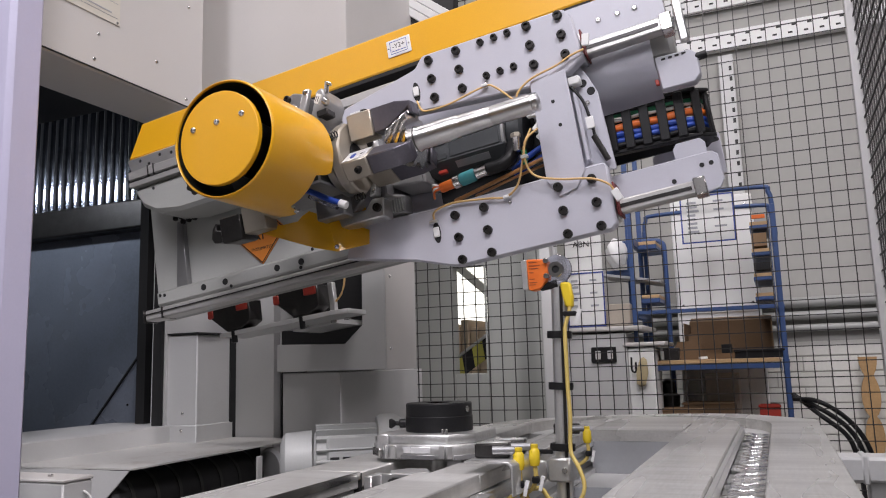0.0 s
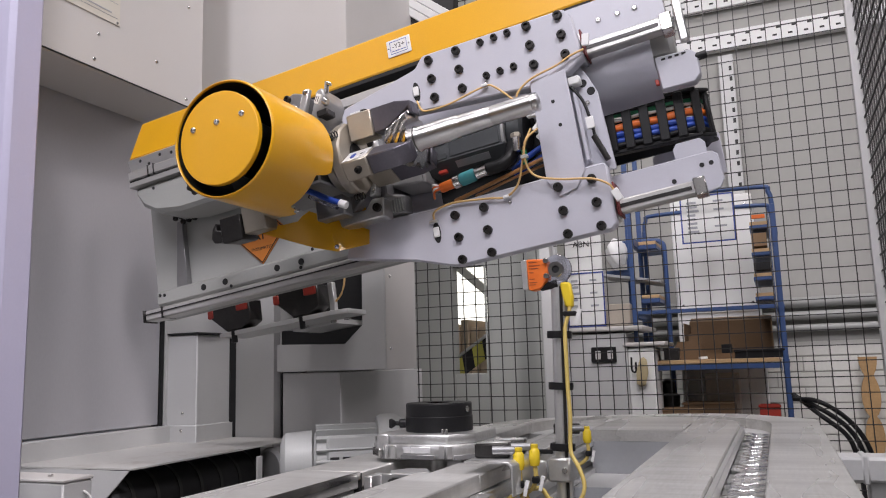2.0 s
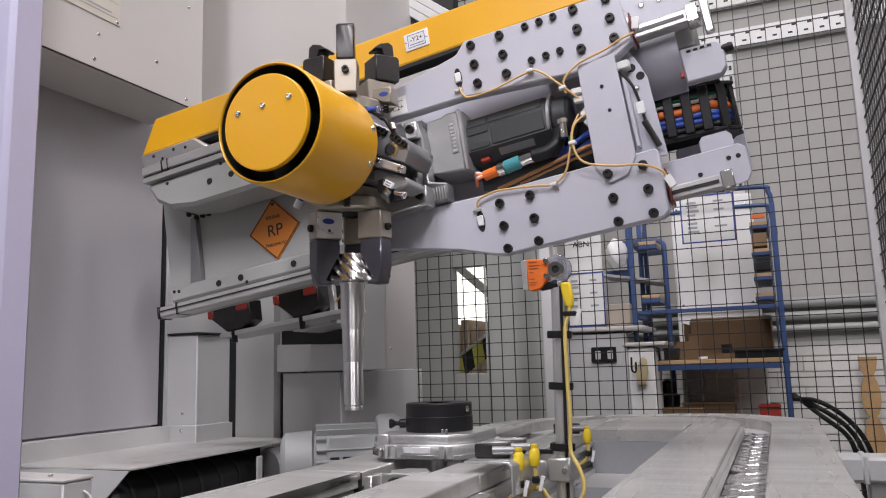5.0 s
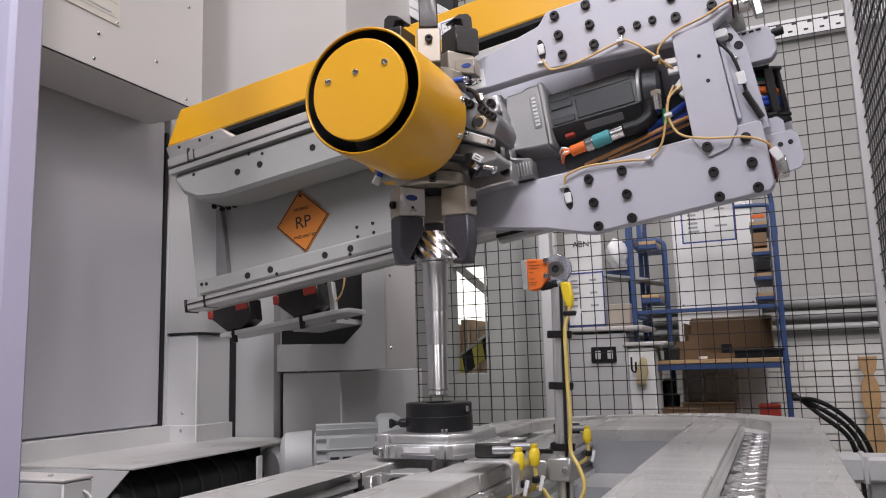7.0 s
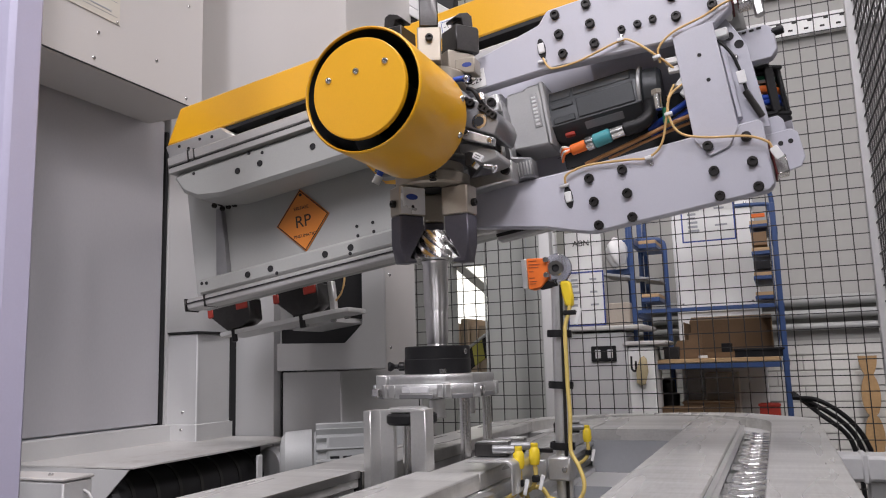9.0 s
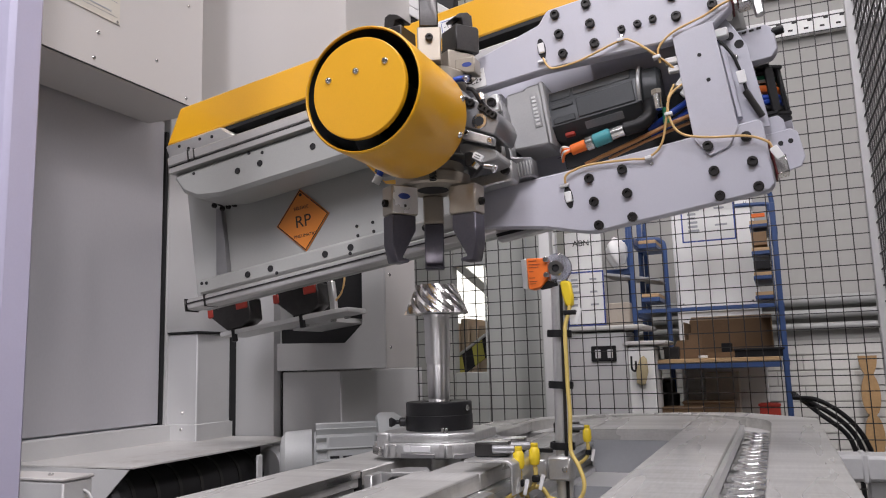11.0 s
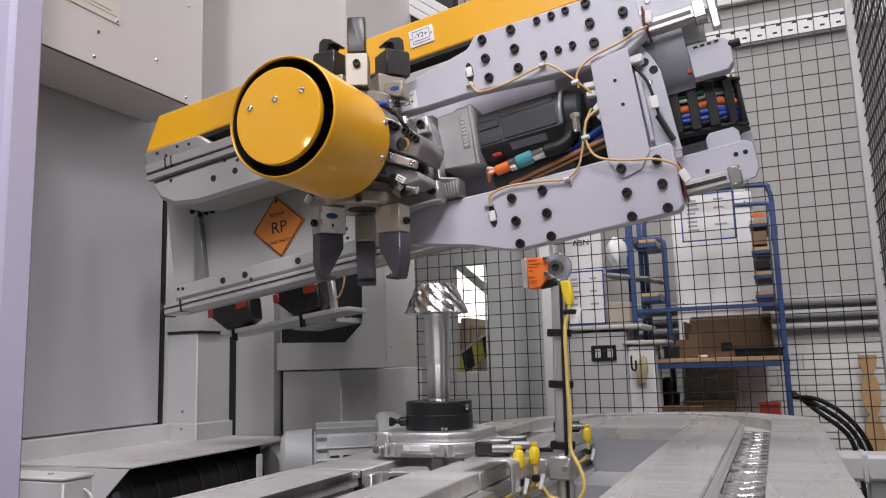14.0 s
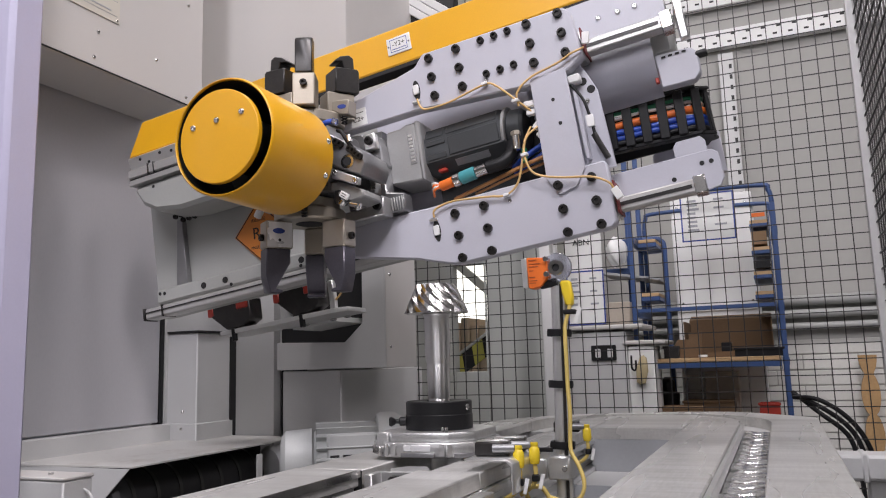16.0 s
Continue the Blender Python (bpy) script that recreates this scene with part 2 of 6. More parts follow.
def plate(pts, y0, y1, bevel=0.0, bm=None, m=None):
    """An outline in x and z, thick from y0 to y1."""
    b = bmesh.new()
    f = b.faces.new([b.verts.new((x, y0, z)) for x, z in pts])
    out = bmesh.ops.extrude_face_region(b, geom=[f])
    bmesh.ops.translate(b, vec=(0, y1 - y0, 0), verts=[v for v in out["geom"] if isinstance(v, bmesh.types.BMVert)])
    bmesh.ops.recalc_face_normals(b, faces=b.faces[:])
    finish(b, bevel)
    if m is not None:
        b.transform(m)
    return merge(bm, b)


def lathe(profile, m=None, segs=40, bm=None):
    """Turn (radius, height) pairs round z."""
    b = bmesh.new()
    rings = []
    for r, z in profile:
        if r < 1e-6:
            rings.append([b.verts.new((0, 0, z))])
        else:
            rings.append([b.verts.new((r * math.cos(2 * math.pi * i / segs), r * math.sin(2 * math.pi * i / segs), z)) for i in range(segs)])
    for a, c in zip(rings, rings[1:]):
        for i in range(segs):
            j = (i + 1) % segs
            if len(a) == 1 and len(c) == 1:
                continue
            if len(a) == 1:
                b.faces.new((a[0], c[i], c[j]))
            elif len(c) == 1:
                b.faces.new((a[i], a[j], c[0]))
            else:
                b.faces.new((a[i], a[j], c[j], c[i]))
    if m is not None:
        b.transform(m)
    return merge(bm, b)


def rod(p, q, r, segs=16, bm=None, bevel=0.15):
    p, q = Vector(p), Vector(q)
    d = (q - p).length
    e = min(r * bevel, d * 0.2)
    m = Matrix.Translation(p) @ (q - p).to_track_quat("Z", "Y").to_matrix().to_4x4()
    return lathe([(0, 0), (r - e, 0), (r, e), (r, d - e), (r - e, d), (0, d)], m, segs, bm)


def cable(pts, r, bm=None, segs=10, fine=6):
    """A round cable on a smooth line through the points."""
    P = [Vector(p) for p in pts]
    P = [P[0] * 2 - P[1]] + P + [P[-1] * 2 - P[-2]]
    line = []
    for i in range(1, len(P) - 2):
        for k in range(fine):
            t = k / fine
            a, b_, c, d = P[i - 1], P[i], P[i + 1], P[i + 2]
            line.append(0.5 * (2 * b_ + (c - a) * t + (2 * a - 5 * b_ + 4 * c - d) * t * t + (3 * b_ - a - 3 * c + d) * t ** 3))
    line.append(P[-2])
    b = bmesh.new()
    rings = []
    up = Vector((0.3, 0.2, 0.93))
    for i, p in enumerate(line):
        t = (line[min(i + 1, len(line) - 1)] - line[max(i - 1, 0)]).normalized()
        s = t.cross(up)
        if s.length < 0.05:
            s = t.cross(Vector((1, 0, 0)))
        s.normalize()
        u = s.cross(t)
        rings.append([b.verts.new(p + r * (math.cos(2 * math.pi * k / segs) * s + math.sin(2 * math.pi * k / segs) * u)) for k in range(segs)])
    for a, c in zip(rings, rings[1:]):
        for k in range(segs):
            b.faces.new((a[k], a[(k + 1) % segs], c[(k + 1) % segs], c[k]))
    b.faces.new(rings[0][::-1])
    b.faces.new(rings[-1])
    return merge(bm, b)


def socket_screw(r=0.009, h=0.009, sink=0.004):
    """A cap screw whose head points to -y."""
    k = r * 0.5
    b = lathe([(r, 0), (r, h - 0.0012), (r - 0.0012, h), (k, h), (k, h - sink), (0, h - sink)], pose(0, 0, 0, 90), 20)
    bmesh.ops.recalc_face_normals(b, faces=b.faces[:])
    me = bpy.data.meshes.new("cap_screw")
    b.to_mesh(me)
    b.free()
    smooth_by_angle(me)
    me.materials.append(BOLT)
    return me


def pan_screw(r=0.006, h=0.004, material=None):
    b = lathe([(r, 0), (r * 0.95, h * 0.5), (r * 0.6, h), (r * 0.35, h), (r * 0.3, h * 0.5), (0, h * 0.5)], pose(0, 0, 0, 90), 16)
    bmesh.ops.recalc_face_normals(b, faces=b.faces[:])
    me = bpy.data.meshes.new("screw")
    b.to_mesh(me)
    b.free()
    smooth_by_angle(me)
    me.materials.append(material or STEEL)
    return me


CAP = socket_screw()
CAP_SMALL = socket_screw(0.0072, 0.008)
PAN = pan_screw()

# ---------- hall ----------
floor = tagged(part("floor", box(-6, 5, -4.5, 7, -0.2, 0.0), FLOOR), "worn grey concrete factory floor", "floor", kind="structure")
wall_north = tagged(part("wall_north", box(-1.0, 5, 4.3, 4.5, 0, 6), WALL), "off-white painted hall wall behind the fence", "wall", kind="structure")
wall_far = tagged(part("wall_far", box(-6, 5, 6.8, 7.0, 0, 6), WALL), "pale far wall of the hall", "wall", kind="structure")
wall_east = tagged(part("wall_east", box(4.8, 5.0, -4.5, 7, 0, 6), WALL), "off-white wall added to close the hall", "wall", kind="structure")
# Walls and ceiling out of view, added to close the hall and bounce light.
wall_south = tagged(part("wall_south", box(-6, 5, -4.5, -4.3, 0, 6), WALL), "off-white wall added to close the hall", "wall", kind="structure")
wall_west = tagged(part("wall_west", box(-6, -5.8, -4.5, 7, 0, 6), WALL), "off-white wall added to close the hall", "wall", kind="structure")
ceiling = tagged(part("ceiling", box(-6, 5, -4.5, 7, 6, 6.2), WALL), "unseen pale grey ceiling added to close the hall", "ceiling", kind="structure")

# ---------- machine body ----------
DOOR_X, COVER_X = -1.93, -1.70


def machine_housing():
    m = thing("machine_housing", pose(-2.1, 1.5, 0), "pale grey machine tool housing with a doorway and base ledge", "machine")
    o = pose(2.1, -1.5, 0)
    # upper hood over the doorway
    b = box(-1.935, COVER_X, -0.35, 1.976, 1.913, 3.4, 0.006)
    b.transform(o)
    hood = part("hood", b, GREY_WARM, m, "cream grey sheet hood with visible screws")
    for px, pz in ((1.536, 2.025), (1.524, 1.946), (1.762, 2.023), (1.896, 1.943), (1.900, 2.262)):
        share("screw", PAN, hood, pose(COVER_X + 2.1, px - 1.5, pz, 0, 0, 90))
    # Near-black block added behind the hood to paint the dark space there.
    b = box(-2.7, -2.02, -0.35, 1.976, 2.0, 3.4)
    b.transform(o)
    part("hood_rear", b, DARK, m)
    # fold line at the hood's lower rim
    b = box(COVER_X, COVER_X + 0.003, -0.35, 1.97, 1.917, 1.921)
    b.transform(o)
    part("seam", b, DARK, hood)
    # rating plate
    b = box(COVER_X, COVER_X + 0.003, 1.12, 1.610, 2.075, 2.45, 0.001)
    b.transform(o)
    rp = part("rating_plate", b, PLATE, m, "cream riveted plate with small print")
    jr = random.Random(2)
    for i in range(7):
        for k in range(2):
            y0 = 1.36 + k * 0.12
            b = box(COVER_X + 0.0032, COVER_X + 0.0040, y0, y0 + jr.uniform(0.05, 0.10), 2.105 + i * 0.022, 2.109 + i * 0.022)
            b.transform(o)
            part("print_bar", b, GREYINK, rp)
    for z in (2.095, 2.14):
        b = box(COVER_X + 0.0032, COVER_X + 0.0038, 1.15, 1.60, z, z + 0.0012)
        b.transform(o)
        part("ruled_line", b, GREYINK, rp)
    share("screw", PAN, rp, pose(COVER_X + 2.103, 1.600 - 1.5, 2.083, 0, 0, 90) @ Matrix.Scale(0.7, 4))
    # wall strip right of the doorway, and the doorway's frame
    b = box(-2.0, DOOR_X - 0.006, 2.086, 2.6, 0.7, 3.4, 0.003)
    b.transform(o)
    part("door_post", b, GREY, m)
    b = box(DOOR_X - 0.05, DOOR_X - 0.012, 2.072, 2.084, 0.8, 1.913)
    b.transform(o)
    part("seal_strip", b, DARK, m, "dark rubber seal")
    # base ledge
    b = box(-2.3, DOOR_X + 0.012, -0.5, 2.22, 0.72, 0.885, 0.004)
    b.transform(o)
    part("base_ledge", b, GREY, m, "grey sheet ledge under the door")
    return m


machine_housing()


def machine_room():
    m = thing("machine_room", pose(-2.7, 2.4, 0.8), "dark machining room with steel telescopic cover seen through the doorway", "machine interior")

    def put(name, b, material, label="", parent=None):
        b.transform(pose(2.7, -2.4, -0.8))
        return part(name, b, material, parent or m, label)
    put("back_sheet", box(-3.6, -2.1, 2.64, 2.68, 0.7, 1.74), INSIDE, "blue-grey stained sheet")
    put("cross_beam", box(-3.6, -2.1, 2.56, 2.66, 1.705, 1.835, 0.008), STEEL_BLACK, "dark cross beam")
    # telescopic cover in upright, slightly bowed sections
    for i in range(26):
        x = -3.5 + i * 0.053
        b = bmesh.new()
        prof = [(x + 0.048 * k / 8, 2.655 - 0.010 * math.sin(math.pi * k / 8)) for k in range(9)]
        rows_ = [[b.verts.new((px_, py_ + 0.02 * (zz - 2.1) ** 2, zz)) for px_, py_ in prof] for zz in (1.80, 1.95, 2.1, 2.25, 2.4, 2.545)]
        for ra, rb in zip(rows_, rows_[1:]):
            for k in range(8):
                b.faces.new((ra[k], ra[k + 1], rb[k + 1], rb[k]))
        sec = put("cover_section", b, BELLOWS, "polished steel cover section")
        put("wiper_edge", box(x + 0.0485, x + 0.0525, 2.645, 2.665, 1.80, 2.545), RIBEDGE, "", sec)
    gus = put("gusset", plate([(-2.86, 0.80), (-2.40, 0.80), (-2.40, 1.32)], 2.60, 2.612, 0.001), INSIDE, "bolted triangular sheet")
    put("gusset_edge", plate([(-2.866, 0.80), (-2.856, 0.80), (-2.40, 1.316), (-2.40, 1.328)], 2.592, 2.5995), DARK, "", gus)
    for x, z in ((-2.62, 0.93), (-2.47, 1.11), (-2.45, 0.9)):
        share("screw", PAN, gus, pose(x + 2.7, 2.60 - 2.4, z - 0.8))
    # Unseen near-black walls, roof and floor: the room's shade is in their colour.
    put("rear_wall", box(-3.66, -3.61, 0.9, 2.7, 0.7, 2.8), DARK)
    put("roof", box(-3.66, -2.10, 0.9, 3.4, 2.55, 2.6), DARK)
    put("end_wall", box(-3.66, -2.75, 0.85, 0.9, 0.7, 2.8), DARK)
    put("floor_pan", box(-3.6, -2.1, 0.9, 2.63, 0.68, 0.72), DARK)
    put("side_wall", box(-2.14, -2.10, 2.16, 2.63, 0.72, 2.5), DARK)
    return m


machine_room()

# shutter that drops into the doorway
shutter = tagged(part("shutter_door", box(-0.012, 0.012, -1.0, 1.0, 0, 1.06, 0.003), DOOR, at=pose(DOOR_X - 0.03, 1.07, 0.89)),
                 "satin grey sheet shutter door of the machine", "door")

near_post = tagged(part("enclosure_post", box(-1.134, -1.058, 0.79, 0.85, 0, 3.4, 0.008), GREY_LILAC), "blurred lilac-grey enclosure post close by", "post")


def column():
    m = thing("gantry_column", pose(-1.35, 2.3, 0), "light grey sheet-clad column with a dark cut-out", "machine column")
    o = pose(1.35, -2.3, 0)

    def put(name, b, material, label=""):
        b.transform(o)
        return part(name, b, material, m, label)
    # L-shaped front sheet with the chamfered cut-out
    put("front_sheet", plate([(-1.558, 1.054), (-1.144, 1.054), (-1.144, 2.0), (-1.227, 2.0), (-1.227, 1.199), (-1.293, 1.139), (-1.558, 1.146)], 2.2, 2.206, 0.001), GREY)
    side = put("side_sheet", box(-1.150, -1.1435, 2.207, 2.43, 1.054, 2.0, 0.001), GREY_WARM)
    for z in (1.12, 1.355):
        share("screw", PAN, side, pose(-1.1435 + 1.35, 2.235 - 2.3, z, 0, 0, 90))
    # Near-black sheet paints the shade inside the cut-out.
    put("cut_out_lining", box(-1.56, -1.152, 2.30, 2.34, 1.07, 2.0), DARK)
    put("bottom_sheet", box(-1.556, -1.152, 2.208, 2.42, 1.054, 1.060), GREY)
    put("upper_casing", box(-2.02, -1.275, 2.2, 2.75, 1.60, 3.4, 0.004), GREY_WARM)
    put("base_casing", box(-1.545, -1.318, 2.215, 2.85, 0.0, 1.050, 0.003), GREY)
    put("recessed_sheet", box(-1.806, -1.642, 2.30, 2.34, 0.0, 1.7), GREY)
    # Near-black strips draw the shaded gaps and the dark line on the pillar.
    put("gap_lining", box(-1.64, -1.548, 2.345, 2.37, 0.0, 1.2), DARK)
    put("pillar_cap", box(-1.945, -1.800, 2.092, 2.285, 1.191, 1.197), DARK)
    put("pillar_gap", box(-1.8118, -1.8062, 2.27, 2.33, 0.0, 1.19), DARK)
    put("corner_pillar", box(-1.94, -1.812, 2.10, 2.28, 0.0, 1.19, 0.003), GREY)
    foot = put("pillar_foot", box(-1.945, -1.806, 2.094, 2.285, 0.0, 0.886, 0.003), GREY)
    share("screw", PAN, foot, pose(-1.87 + 1.35, 2.094 - 2.3, 0.868))
    share("screw", PAN, m, pose(-1.87 + 1.35, 2.10 - 2.3, 0.925))
    put("back_core", box(-1.9, -1.33, 2.45, 2.8, 0.0, 3.0), GREY)
    return m


column()

# ---------- loader: telescopic slide and carriage ----------
PX, PY, PZ, INCL, TRAVEL = -0.578, 1.42, 1.504, 8.28, 0.278


def slide_pose(s):
    k = TRAVEL * (s - 1)
    return pose(PX + k * math.cos(radians(INCL)), PY, PZ + k * math.sin(radians(INCL)), 0, -INCL, 0)


def writing(body, size, m, material, parent, name="lettering"):
    c = bpy.data.curves.new("writing", "FONT")
    c.body, c.size, c.extrude, c.align_x, c.align_y = body, size, 0.0003, "CENTER", "CENTER"
    tmp = bpy.data.objects.new("writing", c)
    scene.collection.objects.link(tmp)
    bpy.context.view_layer.update()
    me = bpy.data.meshes.new_from_object(tmp.evaluated_get(bpy.context.evaluated_depsgraph_get()))
    bpy.data.objects.remove(tmp)
    bpy.data.curves.remove(c)
    me.materials.clear()
    me.materials.append(material)
    ob = new(name, me)
    ob.parent = parent
    ob.matrix_basis = m
    return ob


def Y(y):
    return y - PY


def mesh_of(b, material, name):
    bmesh.ops.recalc_face_normals(b, faces=b.faces[:])
    me = bpy.data.meshes.new(name)
    b.to_mesh(me)
    b.free()
    smooth_by_angle(me)
    me.materials.append(material)
    return me


BORE = mesh_of(lathe([(0.0082, 0), (0.0082, 0.0010), (0.0070, 0.0010), (0.0070, 0.0004), (0, 0.0004)], pose(0, 0, 0, 90), 20), DARK, "bore")
BORE_SMALL = mesh_of(lathe([(0.0045, 0), (0.0045, 0.001), (0, 0.001)], pose(0, 0, 0, 90), 14), DARK, "bore")


def slide():
    m = thing("telescopic_slide", slide_pose(1), "inclined telescopic loader slide with yellow cover beam and steel rails", "loader slide")

    def put(name, b, material, label="", parent=None):
        return part(name, b, material, parent or m, label)
    beam = put("cover_beam", plate([(-0.887, 0.306), (-0.828, 0.400), (0.75, 0.396), (0.75, 0.302), (-0.45, 0.302)], Y(1.60), Y(1.66), 0.004), YELLOW, "yellow painted sheet cover beam")
    # Belt strip, widened and near-black so that it paints the underside's shade.
    put("belt_strip", box(-0.70, 0.45, Y(1.602), Y(1.658), 0.292, 0.3015), DARK, "dark belt strip widened to shade the underside of the beam", beam)
    tag = put("axis_label", box(-0.045, 0.018, Y(1.5965), Y(1.5995), 0.330, 0.373, 0.0008), PAPER, "white axis label with blue frame", beam)
    for x0, x1, z0, z1 in ((-0.036, 0.009, 0.3665, 0.3675), (-0.036, 0.009, 0.3355, 0.3365), (-0.036, -0.035, 0.3355, 0.3675), (0.008, 0.009, 0.3355, 0.3675), (-0.032, 0.005, 0.3415, 0.3428)):
        put("frame_line", box(x0, x1, Y(1.5955), Y(1.5964), z0, z1), BLUE_INK, "", tag)
    writing("-Y2+", 0.017, pose(-0.0135, Y(1.5962), 0.3545, 90), INK, tag)
    for a in (-0.041, 0.0135):
        share("screw", PAN, tag, pose(a, Y(1.5965), 0.3515) @ Matrix.Scale(0.45, 4))
    # body behind the rails
    body = put("body_plate", plate([(-0.93, -0.14), (0.30, -0.14), (0.30, 0.33), (-0.80, 0.33), (-0.93, 0.30)], Y(1.715), Y(1.76), 0.003), SLIDE, "grey slide body plate")
    put("upper_bar", plate([(-0.855, 0.205), (0.6, 0.205), (0.6, 0.108), (-0.70, 0.108), (-0.78, 0.122), (-0.825, 0.150)], Y(1.572), Y(1.70), 0.010), SLIDE, "painted bar with bored holes")
    rail = put("upper_rail", box(-0.855, 0.6, Y(1.56), Y(1.60), 0.226, 0.252, 0.003), RAIL, "ground steel guide rail")
    put("rail_groove", box(-0.853, 0.6, Y(1.564), Y(1.575), 0.2205, 0.2255), STEEL_BLACK, "", rail)
    put("rail_foot", box(-0.853, 0.6, Y(1.560), Y(1.60), 0.2062, 0.2203, 0.001), RAIL, "", rail)
    put("joint_ring", box(-0.785, -0.781, Y(1.558), Y(1.602), 0.224, 0.254), STEEL_BLACK, "", rail)
    put("joint_ring", box(-0.765, -0.762, Y(1.558), Y(1.602), 0.224, 0.254), STEEL_BLACK, "", rail)
    put("lower_bar", box(-0.805, 0.33, Y(1.572), Y(1.70), -0.134, -0.094, 0.006), SLIDE, "painted bar with bored holes")
    rail = put("lower_rail", box(-0.837, 0.33, Y(1.56), Y(1.605), -0.168, -0.139, 0.004), RAIL, "ground steel guide rail")
    put("rail_groove", box(-0.835, 0.33, Y(1.557), Y(1.561), -0.1525, -0.1495), STEEL_BLACK, "", rail)
    put("rail_cap", box(-0.842, -0.8375, Y(1.558), Y(1.607), -0.170, -0.137, 0.001), STEEL_BLACK, "", rail)
    put("joint_ring", box(-0.778, -0.775, Y(1.556), Y(1.606), -0.169, -0.138), STEEL_BLACK, "", rail)
    put("end_block", plate([(-0.880, 0.300), (-0.69, 0.300), (-0.645, 0.262), (-0.845, 0.232), (-0.865, 0.245)], Y(1.585), Y(1.68), 0.005), ALU, "milled end block")
    for a, b_ in ((-0.83, 0.285), (-0.80, 0.27), (-0.76, 0.285), (-0.72, 0.28)):
        share("bore", BORE_SMALL, m, pose(a, Y(1.585), b_))
    # shaft and pulley seen in the gap under the beam
    put("pulley", rod((-0.53, Y(1.63), 0.285), (-0.53, Y(1.70), 0.285), 0.024, 24), STEEL_BLACK)
    # Flat near-black panel puts the shade of the gap into colour.
    put("gap_back", box(-0.66, 0.55, Y(1.70), Y(1.71), 0.20, 0.31), DARK, "near-black panel painting the shade in the gap below the beam")
    for a, b_ in ((-0.646, -0.114), (-0.577, -0.114), (-0.418, -0.114), (-0.347, -0.114), (-0.15, -0.114), (-0.641, 0.159), (-0.571, 0.160), (-0.412, 0.159)):
        share("bore", BORE, m, pose(a, Y(1.5715), b_))
    for a, b_ in ((-0.56, -0.129), (-0.35, -0.128), (-0.79, -0.106), (-0.775, -0.108), (-0.56, 0.186), (-0.60, 0.196), (-0.78, 0.19)):
        share("bore", BORE_SMALL, m, pose(a, Y(1.5715), b_))
    for a, b_ in ((-0.398, -0.027), (-0.351, -0.028), (-0.352, -0.052), (-0.399, -0.052)):
        share("bore", BORE_SMALL, body, pose(a, Y(1.7148), b_))
    # dark stay with its row of screws
    put("stay", plate([(-0.820, 0.124), (-0.800, 0.124), (-0.802, -0.09), (-0.845, -0.09)], Y(1.695), Y(1.714), 0.002), STEEL_GREY, "dark steel stay")
    for i in range(3):
        for k in range(2):
            share("cap_screw", CAP_SMALL, body, pose(-0.818 + i * 0.021 + k * 0.026, Y(1.693), 0.133 - k * 0.015))
    sign = put("sign", plate([(-0.551, 0.114), (-0.472, 0.028), (-0.556, -0.057), (-0.638, 0.029)], Y(1.7105), Y(1.7145)), SIGN, "orange diamond sign with black border")
    P4 = [(-0.551, 0.114), (-0.472, 0.028), (-0.556, -0.057), (-0.638, 0.029)]
    for (xa, za), (xb, zb) in zip(P4, P4[1:] + P4[:1]):
        cx, cz = -0.554, 0.028
        k0, k1 = 0.93, 0.97
        q = [(cx + (x - cx) * k, cz + (z - cz) * k) for x, z, k in ((xa, za, k0), (xa, za, k1), (xb, zb, k1), (xb, zb, k0))]
        put("border_line", plate(q, Y(1.7095), Y(1.7103)), INK, "", sign)
    share("bore", BORE_SMALL, sign, pose(-0.551, Y(1.7104), 0.098))
    writing("RP", 0.046, pose(-0.553, Y(1.7102), 0.024, 90, 2.0), INK, sign)
    writing("RELEASE", 0.0125, pose(-0.554, Y(1.7102), 0.062, 90, 2.0), INK, sign)
    writing("PNEUMATIC", 0.0125, pose(-0.553, Y(1.7102), -0.014, 90, 2.0), INK, sign)
    # rear end beyond the carriage
    for b0, b1, a1, nm in ((0.117, 0.145, 0.594, "upper"), (-0.210, -0.184, 0.585, "lower")):
        r = put("guide_rail", box(0.05, a1, Y(1.455), Y(1.485), b0, b1, 0.003), RAIL, "bright ground guide rail")
        put("rail_clamp", box(a1 - 0.006, a1 + 0.016, Y(1.448), Y(1.492), b0 - 0.004, b1 + 0.003, 0.002), STEEL, "", r)
        put("rail_groove", box(0.05, a1 - 0.01, Y(1.4535), Y(1.456), (b0 + b1) / 2 - 0.004, (b0 + b1) / 2 + 0.003), STEEL_BLACK, "", r)
    tray = put("cable_tray", plate([(0.35, -0.129), (0.622, -0.129), (0.632, -0.138), (0.634, -0.186), (0.624, -0.202), (0.580, -0.208), (0.35, -0.208)], Y(1.488), Y(1.492), 0.0015), ARM, "folded grey sheet tray")
    put("tray_floor", box(0.35, 0.625, Y(1.4925), Y(1.66), -0.134, -0.130), ARM, "", tray)
    put("tray_back", plate([(0.50, -0.137), (0.64, -0.137), (0.642, -0.05), (0.51, -0.058), (0.50, -0.07)], Y(1.66), Y(1.664), 0.001), ARM, "", tray)
    put("tray_tab", plate([(0.555, -0.14), (0.615, -0.14), (0.615, -0.108), (0.607, -0.098), (0.563, -0.098), (0.555, -0.108)], Y(1.493), Y(1.497), 0.001), ARM, "", tray)
    for a, b_ in ((0.60, -0.152), (0.617, -0.152), (0.545, -0.17)):
        share("bore", BORE_SMALL, tray, pose(a, Y(1.488), b_))
    # curved cover and clamp plates
    cov = bmesh.new()
    prof = []
    for i in range(13):
        g = radians(-75 + i * 12)
